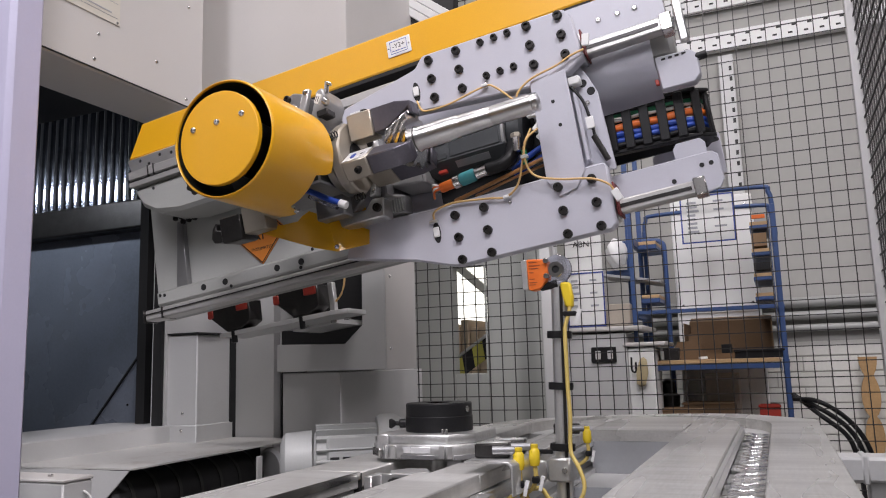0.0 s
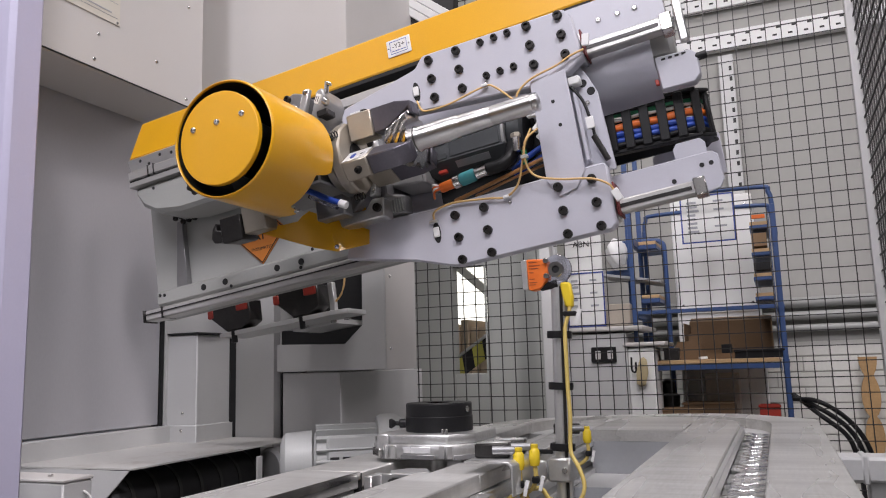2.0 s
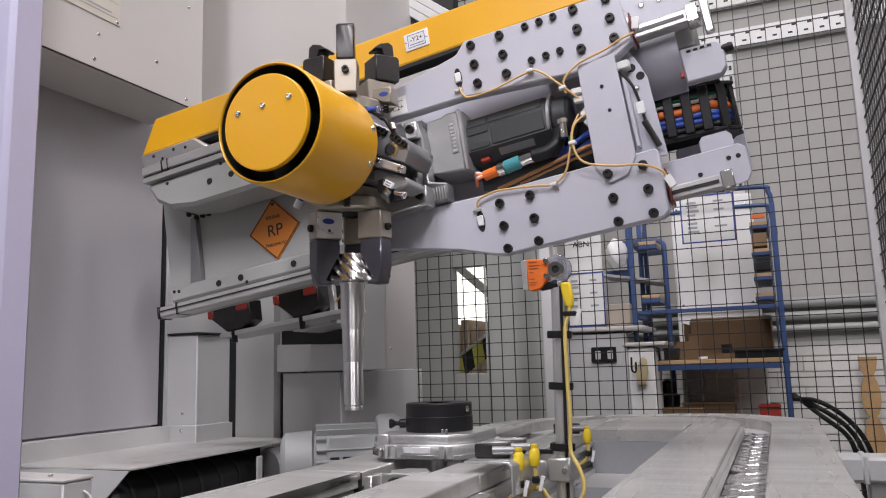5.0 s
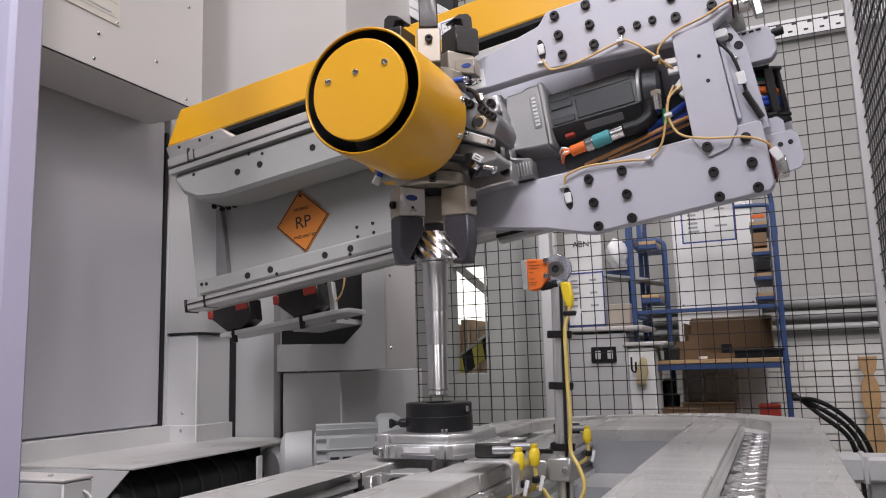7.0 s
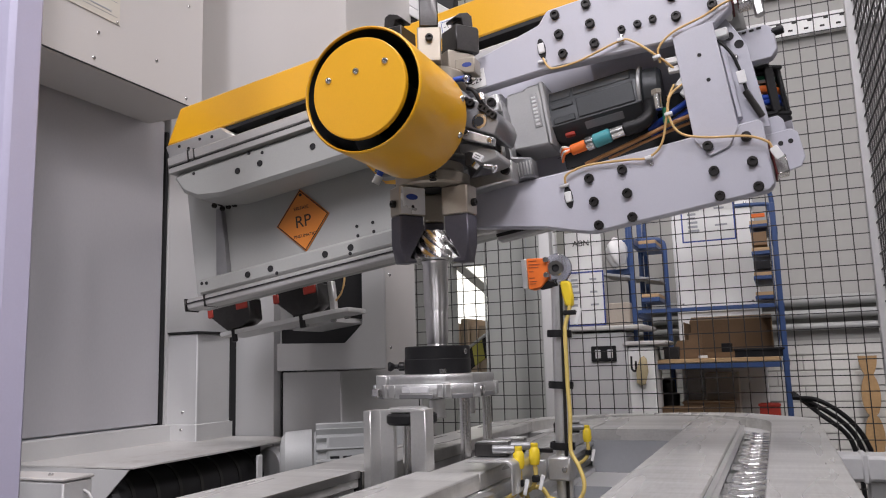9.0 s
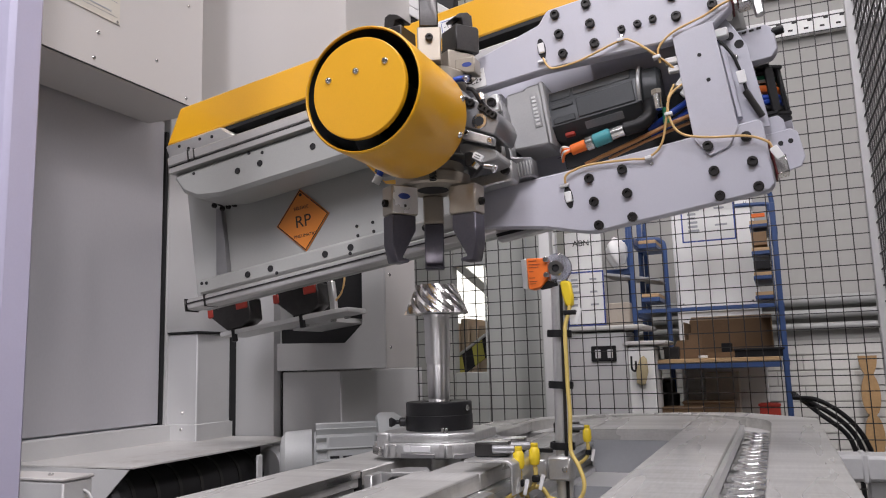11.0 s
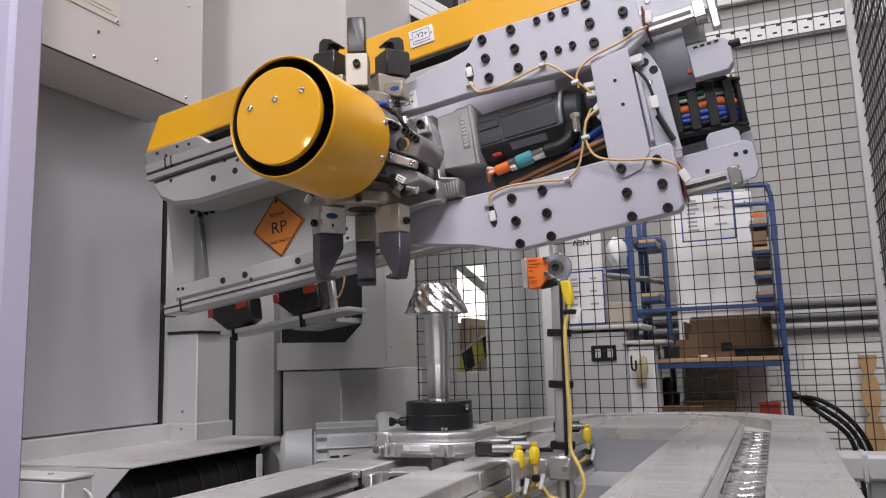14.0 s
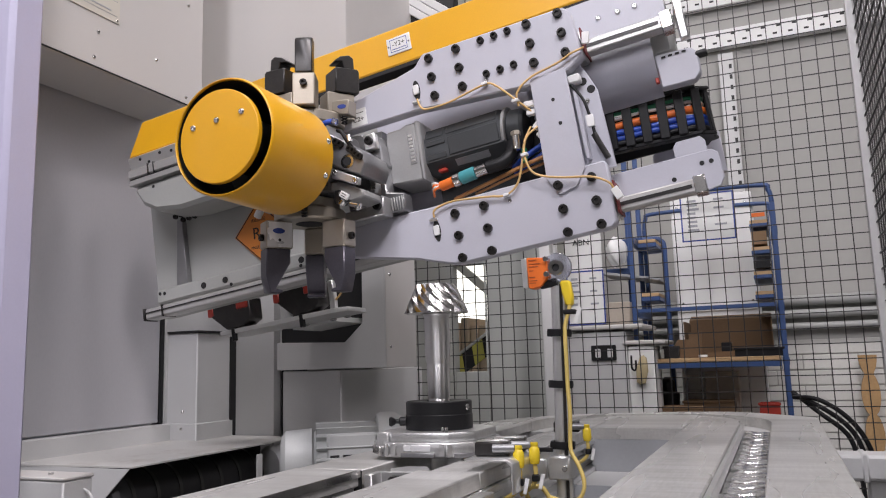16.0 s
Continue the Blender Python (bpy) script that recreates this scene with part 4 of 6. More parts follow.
    put("valve_block", plate([(0.045, -0.034), (0.0856, -0.0464), (0.0854, -0.064), (0.045, -0.0542)], yy(1.278), yy(1.33), 0.002), STEEL_GREY, "", core)
    put("valve_face", box(0.087, 0.101, yy(1.268), yy(1.30), -0.088, -0.062, 0.002), STEEL_BLACK, "", core)
    tgc = put("cable_tag", box(-0.010, 0.010, -0.003, 0.003, -0.006, 0.006, 0.001, m=pose(0.1177, yy(1.256), -0.0778, 0, 32)), WHITE, "white cable tag with print", core)
    for k in (-0.003, 0.0015):
        put("print_bar", box(-0.006, 0.005, -0.0036, -0.0031, k, k + 0.0014, m=pose(0.1177, yy(1.256), -0.0778, 0, 32)), INK, "", tgc)
    put("push_fitting", rod((0.106, yy(1.262), -0.094), (0.114, yy(1.262), -0.086), 0.0075, 14), STEEL, "", core)
    put("push_fitting", rod((0.126, yy(1.262), -0.094), (0.150, yy(1.262), -0.100), 0.0048, 12), STEEL, "", core)
    put("push_fitting", rod((0.142, yy(1.262), -0.101), (0.147, yy(1.262), -0.103), 0.0075, 6), STEEL, "", core)
    put("grey_hose", cable([(0.100, yy(1.262), 0.055), (0.112, yy(1.258), 0.048), (0.122, yy(1.262), 0.030), (0.128, yy(1.27), 0.018)], 0.004, segs=10), BLACK, "", core)
    put("push_fitting", rod((0.124, yy(1.262), 0.042), (0.128, yy(1.262), 0.028), 0.0055, 12), STEEL, "", core)
    put("blue_fitting", cable([(0.070, yy(1.246), 0.052), (0.075, yy(1.244), 0.062), (0.086, yy(1.243), 0.068), (0.100, yy(1.246), 0.069)], 0.0052, segs=10), BLUE_CABLE, "blue push fitting")
    put("clear_tube", rod((0.058, yy(1.248), 0.066), (0.072, yy(1.248), 0.066), 0.0055, 14), CLEAR, "clear blue-tinted air tube")
    put("push_fitting", rod((0.098, yy(1.246), 0.070), (0.108, yy(1.247), 0.066), 0.0068, 12), CLEAR)
    lb = put("logo_block", plate([(0.056, 0.138), (0.097, 0.136), (0.097, 0.104), (0.078, 0.107), (0.056, 0.118)], yy(1.312), yy(1.345), 0.002), CHAMPAGNE, "champagne block with blue logo shape", core)
    lg = lathe([(0, 0), (0.0045, 0), (0.0045, 0.0008), (0, 0.0008)], None, 24)
    lg.transform(pose(0.081, yy(1.312), 0.122, 90, 3) @ Matrix.Diagonal((2.2, 1, 1, 1)))
    put("logo_shape", lg, BLUE_INK, "", lb)
    # blue fittings and yellow guard on the far side
    put("blue_fitting", cable([(-0.0467, yy(1.28), -0.0043), (-0.0607, yy(1.276), -0.0281), (-0.0814, yy(1.276), -0.0589), (-0.095, yy(1.28), -0.082)], 0.0062, segs=10), BLUE_CABLE, "blue push fitting")
    put("valve_block", box(-0.112, -0.070, yy(1.300), yy(1.335), -0.078, -0.012, 0.003), STEEL_GREY, "dark valve block")
    put("clear_tube", rod((-0.062, yy(1.282), -0.014), (-0.100, yy(1.282), -0.074), 0.0065, 14), CLEAR, "clear blue-tinted air tube")
    put("push_fitting", rod((-0.094, yy(1.280), -0.080), (-0.103, yy(1.280), -0.095), 0.0080, 14), WHITE, "bright push fitting")
    def bent(pts, t):
        b = bmesh.new()
        f = b.faces.new([b.verts.new((x, yy(y), z)) for x, z, y in pts])
        ex = bmesh.ops.extrude_face_region(b, geom=[f])
        bmesh.ops.translate(b, vec=(0, t, 0), verts=[v for v in ex["geom"] if isinstance(v, bmesh.types.BMVert)])
        bmesh.ops.triangulate(b, faces=[f for f in b.faces if len(f.verts) > 4])
        return b
    gd = put("guard_sheet", bent([(-0.0725, 0.1897, 1.345), (-0.0847, 0.0966, 1.345), (-0.0859, 0.060, 1.345), (-0.0779, 0.0496, 1.345), (-0.0710, 0.0305, 1.345), (-0.0905, -0.005, 1.352), (-0.1708, -0.022, 1.345), (-0.1514, 0.0277, 1.345), (-0.0895, 0.1537, 1.345)], 0.003), YELLOW, "folded yellow guard sheet")
    put("guard_wing", bent([(-0.0905, -0.005, 1.352), (-0.1236, -0.065, 1.42), (-0.1529, -0.060, 1.42), (-0.1708, -0.022, 1.345)], 0.003), YELLOW, "", gd)
    put("guard_tab", bent([(-0.0407, -0.0211, 1.430), (-0.0685, -0.0571, 1.430), (-0.1232, -0.0595, 1.430), (-0.096, -0.0124, 1.430)], 0.003), YELLOW, "", gd)
    share("screw", PAN, gd, pose(-0.1609, yy(1.345), -0.0236) @ Matrix.Scale(0.9, 4))
    return h


head_ob = head()


def gripper(flip):
    R = pose(0, 0, 0, 0, 180 if flip else 0, 0)

    def ring(n, r, z0, z1, turn, ch=0.002):
        b = lathe([(0, z0), (r - ch, z0), (r, z0 + ch), (r, z1 - ch), (r - ch, z1), (0, z1)], R @ pose(0, 0, 0, 0, 0, turn), n)
        return b
    body = part("gripper_body", ring(12, 0.073, -0.112, -0.086, 9, 0.004), CHAMPAGNE, head_ob, "champagne anodised gripper body")
    part("adapter_plate", ring(40, 0.060, -0.085, -0.066, 0), CHAMPAGNE, body, "")
    part("neck", ring(36, 0.038, -0.065, -0.036, 0), ALU, body, "bright steel neck")
    part("centre_bore", ring(24, 0.03, -0.1128, -0.1121, 0, 0.0002), DARK, body)
    part("dowel", lathe([(0, -0.1), (0.006, -0.1), (0.0085, -0.088), (0.0085, -0.085), (0, -0.085)], R @ pose(0.028, -0.0665, 0), 16), STEEL_BLACK, body)
    # springs at the rim
    for g in (174, 54, 294):
        for k in range(4):
            bb = lathe([(0.006, -0.0015), (0.0075, 0), (0.006, 0.0015), (0.0045, 0)], R @ pose(0.078 * math.cos(radians(g)), 0.078 * math.sin(radians(g)), -0.110 + k * 0.006), 14)
            part("spring_coil", bb, STEEL_BLACK, body)
    out = []
    for k, g in enumerate((246, 6, 126) if flip else (114, 234, 354)):
        J = R @ pose(0, 0, 0, 0, 0, g)
        if not flip:
            j = part("jaw", box(0.028, 0.083, -0.020, 0.020, -0.168, -0.1135, 0.0025), CHAMPAGNE, head_ob, "champagne metal jaw with dark steel finger")
            part("finger", plate([(0.033, -0.1685), (0.082, -0.1685), (0.082, -0.222), (0.074, -0.256), (0.048, -0.256), (0.048, -0.250), (0.0625, -0.248), (0.033, -0.196)], -0.019, 0.019, 0.002), FINGER, j, "dark steel finger")
            if k == 1:
                # Plate paints the bright reflection on the champagne jaw's logo face.
                part("logo_plate", box(0.030, 0.081, 0.0202, 0.0208, -0.166, -0.116, 0.0001), SILVER, j, "jaw face plate with its bright reflection painted in and a blue logo shape")
                lg = lathe([(0, 0), (0.0055, 0), (0.0055, 0.0010), (0, 0.0010)], None, 24)
                lg.transform(pose(0.058, 0.0208, -0.134, -90) @ Matrix.Diagonal((2.2, 1, 1, 1)))
                part("logo_shape", lg, BLUE_INK, j)
                part("bore", rod((0.056, 0.0206, -0.152), (0.056, 0.0213, -0.152), 0.003, 12), DARK, j)
        else:
            low = -0.181 if k == 0 else -0.170
            j = part("jaw", box(0.030, 0.083 if k == 0 else 0.092, -0.0225, 0.0225, low, -0.1135, 0.0025), CHAMPAGNE, head_ob, "champagne metal jaw with dark steel finger")
            if k == 0:
                part("finger", plate([(0.050, -0.1815), (0.083, -0.1815), (0.083, -0.250), (0.076, -0.257), (0.066, -0.253), (0.060, -0.257), (0.052, -0.254), (0.056, -0.240)], -0.0175, 0.0175, 0.002), STEEL_BLACK, j, "dark steel finger")
            else:
                f = part("finger", plate([(0.046, -0.1705), (0.100, -0.1705), (0.101, -0.176), (0.101, -0.221), (0.096, -0.226), (0.046, -0.224)], -0.028, 0.028, 0.002), STEEL_BLACK, j, "wide dark steel finger with a hooked tip")
                part("finger_tip", plate([(0.094, -0.2265), (0.092, -0.253), (0.082, -0.259), (0.062, -0.253), (0.050, -0.243), (0.053, -0.240), (0.066, -0.243), (0.070, -0.2265)], -0.018, 0.018, 0.0015), STEEL_BLACK, f)
        share("cap_screw", CAP_SMALL, j, pose(0.083, 0, -0.146 if not flip else -0.158, 0, 0, 90))
        j.matrix_basis = J
        out.append((j, J))
    return out


JAWS = gripper(False)
JAWS_UP = gripper(True)


def pinion():
    m = thing("pinion_shaft", pose(PX, 1.32, 1.0), "bright steel shaft with a slant-toothed gear head", "gear shaft")
    part("shaft", lathe([(0, 0), (0.0165, 0), (0.0178, 0.0015), (0.0178, 0.006), (0.0165, 0.007), (0.0165, 0.010), (0.0188, 0.012), (0.0190, 0.090), (0.0184, 0.0915), (0.0184, 0.093), (0.0196, 0.095), (0.0212, 0.150), (0.0208, 0.152), (0.0208, 0.156), (0.0220, 0.159), (0.0232, 0.172), (0.0232, 0.240), (0.026, 0.246), (0, 0.246)], None, 64), SHAFT, m, "ground steel shaft")
    # spiral teeth
    b = bmesh.new()
    teeth, per, lv = 13, 6, 12
    rings = []
    for k in range(lv + 1):
        u = k / lv
        z = 0.2475 + 0.054 * u
        ro = 0.0605 - 0.0235 * u
        ri = ro - 0.0095 + 0.002 * u
        tw = -1.25 * u
        ring = []
        for i in range(teeth * per):
            w = (i % per) / per
            h = (0.0, 0.55, 1.0, 1.0, 1.0, 0.45)[i % per]
            r = ri + (ro - ri) * h
            g = 2 * math.pi * i / (teeth * per) + tw
            ring.append(b.verts.new((r * math.cos(g), r * math.sin(g), z)))
        rings.append(ring)
    nn = teeth * per
    for ra, rb in zip(rings, rings[1:]):
        for i in range(nn):
            b.faces.new((ra[i], ra[(i + 1) % nn], rb[(i + 1) % nn], rb[i]))
    lo = b.verts.new((0, 0, 0.2465))
    hi = b.verts.new((0, 0, 0.3005))
    for i in range(nn):
        b.faces.new((lo, rings[0][(i + 1) % nn], rings[0][i]))
        b.faces.new((hi, rings[-1][i], rings[-1][(i + 1) % nn]))
    part("bevel_gear", b, GEAR, m, "spiral bevel gear teeth")
    return m


pinion_ob = pinion()


# ---------- pallet and lift ----------
def octagon(h, c):
    return [(-h + c, -h), (h - c, -h), (h, -h + c), (h, h - c), (h - c, h), (-h + c, h), (-h, h - c), (-h, -h + c)]


def flat(pts, z0, z1, bevel=0.0, bm=None):
    """An outline in x and y, thick from z0 to z1."""
    return plate([(x, -y) for x, y in pts], z0, z1, bevel, bm, pose(0, 0, 0, 90))


def flat_up(pts, z0, z1, bevel=0.0):
    b = bmesh.new()
    f = b.faces.new([b.verts.new((x, y, z0)) for x, y in pts])
    out = bmesh.ops.extrude_face_region(b, geom=[f])
    bmesh.ops.translate(b, vec=(0, 0, z1 - z0), verts=[v for v in out["geom"] if isinstance(v, bmesh.types.BMVert)])
    bmesh.ops.recalc_face_normals(b, faces=b.faces[:])
    return finish(b, bevel)


def pallet():
    m = thing("pallet", pose(-0.578, 1.319, 0.905), "cast aluminium workpiece pallet with black ring fixture", "pallet")
    base = part("base", flat_up(octagon(0.104, 0.036), 0.0, 0.025, 0.002), CASTALU, m, "cast aluminium pallet base")
    part("upper_ledge", flat_up(octagon(0.098, 0.040), 0.0251, 0.041, 0.002), CASTALU, m, "cast aluminium pallet top")
    for g, w in ((0, 0.05), (45, 0.03), (90, 0.05), (-45, 0.03)):
        for sx in (-1, 1):
            bb = box(-0.006, 0.006, -0.003, 0.003, 0.002, 0.024, 0.001)
            bb.transform(pose(0, 0, 0, 0, 0, g) @ pose(sx * w, -0.1045 if g % 90 == 0 else -0.1215, 0))
            part("rib", bb, CASTALU, base)
        bb = box(-w * 0.7, w * 0.7, -0.002, 0.002, 0.0, 0.008, 0.001)
        bb.transform(pose(0, 0, 0, 0, 0, g) @ pose(0, -0.1045 if g % 90 == 0 else -0.1215, 0))
        part("foot_edge", bb, STEEL_GREY, base)
    # Pale front notch: its bright glint is put into the colour.
    part("notch", box(-0.030, 0.026, -0.1052, -0.1, 0.010, 0.021, 0.001), SILVER, base)
    part("notch", box(-0.020, 0.020, -0.004, 0.004, 0.004, 0.018, 0.001, m=pose(-0.091, -0.091, 0, 0, 0, -45)), STEEL, base)
    part("corner_post", box(-0.012, 0.012, -0.012, 0.012, 0.012, 0.0415, 0.002, m=pose(-0.078, -0.084, 0)), CASTALU, base)
    part("stop_pin", rod((0.104, -0.04, 0.012), (0.112, -0.04, 0.012), 0.008, 16), STEEL, base)
    for x in (0.045, 0.052):
        part("index_pin", rod((x, -0.088, 0.041), (x, -0.088, 0.050), 0.003, 10), STEEL, base)
    for ob in (base, *base.children, *[c for c in m.children if c is not base]):
        ob.data.transform(Matrix.Diagonal((0.92, 0.92, 1, 1)))
    ring = part("fixture_ring", lathe([(0.024, 0.091), (0.0585, 0.091), (0.0603, 0.0892), (0.0603, 0.068), (0.0612, 0.067), (0.0612, 0.0415), (0.024, 0.0415)], None, 64), BLACK, m, "black plastic fixture ring")
    part("set_screw", rod((0.0590, -0.0140, 0.080), (0.0630, -0.0150, 0.080), 0.0052, 14), STEEL, ring)
    kn = part("plunger_knob", lathe([(0, 0.03), (0.007, 0.03), (0.009, 0.026), (0.006, 0.02), (0.004, 0.018), (0.004, 0.012), (0.008, 0.01), (0.008, 0.0), (0, 0)], pose(-0.054, -0.030, 0.056, 0, -90, 28), 18), BLACK, m, "black plunger knob")
    return m


pallet_ob = pallet()


def lift():
    m = thing("lift_unit", pose(-0.578, 1.25, 0.8), "aluminium lift unit with guide rods below the pallet", "lift")

    def put(name, b, material, label="", parent=None):
        b.transform(pose(0.578, -1.25, -0.8))
        return part(name, b, material, parent or m, label)
    put("upright", box(-0.617, -0.604, 1.105, 1.150, 0.70, 0.893, 0.001), ALU, "flat aluminium upright")
    put("upright", box(-0.604, -0.580, 1.138, 1.150, 0.70, 0.893, 0.001), ALU, "flat aluminium upright")
    put("upright", box(-0.540, -0.514, 1.118, 1.150, 0.72, 0.894, 0.001), ALU, "flat aluminium upright")
    put("stop_roller", rod((-0.56, 1.165, 0.868), (-0.56, 1.165, 0.886), 0.042, 36), BLACK, "grey rubber stop roller")
    put("roller_cap", rod((-0.565, 1.165, 0.887), (-0.565, 1.165, 0.895), 0.036, 6), ALU, "cast cap on the roller")
    put("guide_rod", rod((-0.575, 1.18, 0.62), (-0.575, 1.18, 0.867), 0.0085, 18), STEEL, "ground guide rod")
    put("guide_rod", rod((-0.527, 1.319, 0.60), (-0.527, 1.319, 0.903), 0.0095, 20), STEEL, "ground guide rod")
    put("guide_rod", rod((-0.515, 1.40, 0.60), (-0.515, 1.40, 0.903), 0.0085, 20), STEEL, "ground guide rod")
    put("cross_plate", box(-0.62, -0.50, 1.11, 1.42, 0.61, 0.63, 0.002), ALU)
    put("bush", rod((-0.555, 1.26, 0.87), (-0.555, 1.26, 0.903), 0.014, 20), ALU)
    put("bush", rod((-0.545, 1.38, 0.87), (-0.545, 1.38, 0.903), 0.014, 20), ALU)
    return m


lift_ob = lift()


# ---------- conveyor ----------
def conveyor():
    m = thing("conveyor", pose(-0.3, 1.5, 0), "U-shaped pallet conveyor with worn aluminium top plates", "conveyor")

    def put(name, b, material, label="", parent=None):
        b.transform(pose(0.3, -1.5, 0))
        return part(name, b, material, parent or m, label)
    lr = put("left_rail", box(-0.745, -0.626, -0.3, 1.104, 0.874, 0.900, 0.002), CONVEYOR, "worn aluminium rail plate")
    put("rail_side", box(-0.738, -0.634, -0.3, 1.104, 0.79, 0.8735, 0.002), GREY, "", lr)
    put("edge_strip", box(-0.6258, -0.6225, -0.3, 1.104, 0.889, 0.9002), STEEL, "", lr)
    put("left_rail", box(-0.745, -0.626, 1.112, 2.05, 0.874, 0.899, 0.002), CONVEYOR, "worn aluminium rail plate")
    put("rail_side", box(-0.738, -0.634, 1.112, 2.05, 0.79, 0.8735, 0.002), GREY)
    # Near-black sheet fills the gap between the two rail pieces.
    put("end_cover", box(-0.655, -0.622, 1.1045, 1.1075, 0.80, 0.898), DARK)
    put("slot_bed", box(-0.6335, -0.5305, -0.3, 1.10, 0.845, 0.858), STEEL_BLACK)
    put("slot_bed", box(-0.6335, -0.5305, 1.46, 2.05, 0.845, 0.858), STEEL_BLACK)
    rr = put("right_rail", box(-0.530, -0.425, -0.3, 1.115, 0.874, 0.900, 0.002), CONVEYOR, "worn aluminium rail plate")
    put("right_rail", box(-0.510, -0.425, 1.1155, 2.05, 0.874, 0.8995, 0.002), CONVEYOR, "worn aluminium rail plate")
    put("profile_upper", box(-0.52, -0.424, -0.3, 1.11, 0.80, 0.8735, 0.002), GREY, "", rr)
    # grooved alloy profile along the right side
    for z0, z1, x1 in ((0.862, 0.8735, -0.418), (0.835, 0.842, -0.418), (0.80, 0.812, -0.418)):
        put("profile_flange", box(-0.50, x1, 1.112, 2.0, z0, z1, 0.002), ALU, "", rr)
    put("profile_web", box(-0.50, -0.440, 1.112, 2.0, 0.812, 0.862), ALU, "", rr)
    put("profile_end", box(-0.423, -0.402, 0.98, 1.112, 0.862, 0.8735, 0.0015), ALU, "", rr)
    ip = put("inner_plate", box(-0.212, -0.097, -0.3, 2.05, 0.876, 0.900, 0.002), CONVEYOR, "worn aluminium top plate")
    put("plate_side", box(-0.206, -0.100, -0.3, 2.05, 0.79, 0.8755), GREY, "", ip)
    put("wear_strip", box(-0.0968, -0.088, -0.3, 2.03, 0.878, 0.8955, 0.001), ALU, "", ip)
    op = put("outer_plate", box(-0.028, 0.078, -0.3, 2.05, 0.876, 0.900, 0.002), CONVEYOR, "worn aluminium top plate")
    put("plate_side", box(-0.0275, 0.070, -0.3, 2.05, 0.72, 0.8755), GREY, "", op)
    put("slot_bed", box(-0.0995, -0.0280, -0.3, 2.05, 0.845, 0.870), ALU)
    # far turn: inner and outer plates with a groove between
    cx, cy = -0.309, 2.05
    arc_in = [(cx + 0.212 * math.cos(radians(g)), cy + 0.001 + 0.235 * math.sin(radians(g))) for g in range(0, 181, 6)]
    put("turn_inner_plate", flat_up(arc_in + [(-0.424, 2.051), (-0.424, 1.866), (-0.213, 1.866), (-0.213, 2.051)], 0.874, 0.8992), CONVEYOR, "worn aluminium turn plate")
    arc_out = [(cx - 0.018 + 0.299 * math.cos(radians(g)), cy + 0.001 + 0.290 * math.sin(radians(g))) for g in range(180, -1, -6)]
    outer = [(0.078, 2.051), (0.078, 2.196), (-0.05, 2.345), (-0.112, 2.405), (-0.20, 2.418), (-0.285, 2.415), (-0.45, 2.375), (-0.6, 2.285), (-0.70, 2.17), (-0.745, 2.051)]
    put("turn_outer_plate", flat_up(outer + arc_out, 0.874, 0.8995), CONVEYOR, "worn aluminium turn plate")
    put("turn_bed", flat_up([(x * 0.985 - 0.004, y * 0.995) for x, y in outer], 0.80, 0.8735), GREY)
    put("void_wall", box(-0.4245, -0.2125, 1.866, 1.872, 0.80, 0.8735), STEP_GREY, "grey cross wall between the tracks")
    put("void_step", box(-0.4245, -0.2125, 1.66, 1.865, 0.79, 0.800, 0.002), GREY, "grey lower cover between the tracks")
    put("void_front", box(-0.4245, -0.2125, 1.655, 1.66, 0.70, 0.800), STEP_GREY)
    # chain in the right slot
    link = bmesh.new()
    grid = []
    for k in range(10):
        v = k / 9
        rise = 0.0052 * math.sin(math.pi * min(1, 0.10 + 0.9 * v)) ** 0.7 - 0.0022 * v
        grid.append([link.verts.new((-0.0285 + 0.057 * c_ / 10, 0.055 * v + 0.011 * (c_ / 5 - 1) ** 2, rise - 0.0012 * math.cos(2 * math.pi * c_ / 5) * (1 - v))) for c_ in range(11)])
    for ra, rb in zip(grid, grid[1:]):
        for c_ in range(10):
            link.faces.new((ra[c_], ra[c_ + 1], rb[c_ + 1], rb[c_]))
    rim = bmesh.ops.extrude_edge_only(link, edges=[e for e in link.edges if e.is_boundary])
    for e in rim["geom"]:
        if isinstance(e, bmesh.types.BMVert):
            e.co.z = -0.004
    lm = mesh_of(link, CHAIN, "chain_plate")
    jr = random.Random(8)
    for i in range(29):
        y = 0.42 + i * 0.0560
        share("chain_plate", lm, op, pose(-0.0588 + 0.3, y - 1.5, 0.8745 + jr.uniform(-0.0006, 0.0006), jr.uniform(-3, 3), jr.uniform(-3, 3), jr.uniform(-2, 2)))
    # legs
    for x, y in ((-0.7, 0.2), (-0.7, 1.9), (-0.46, 0.2), (-0.46, 1.9), (-0.16, 0.4), (0.03, 0.4), (0.03, 1.9), (-0.16, 1.9)):
        put("leg", box(x - 0.0225, x + 0.0225, y - 0.0225, y + 0.0225, 0.0, 0.74 if x > 0 else 0.79, 0.002), ALU)
    return m


conveyor()


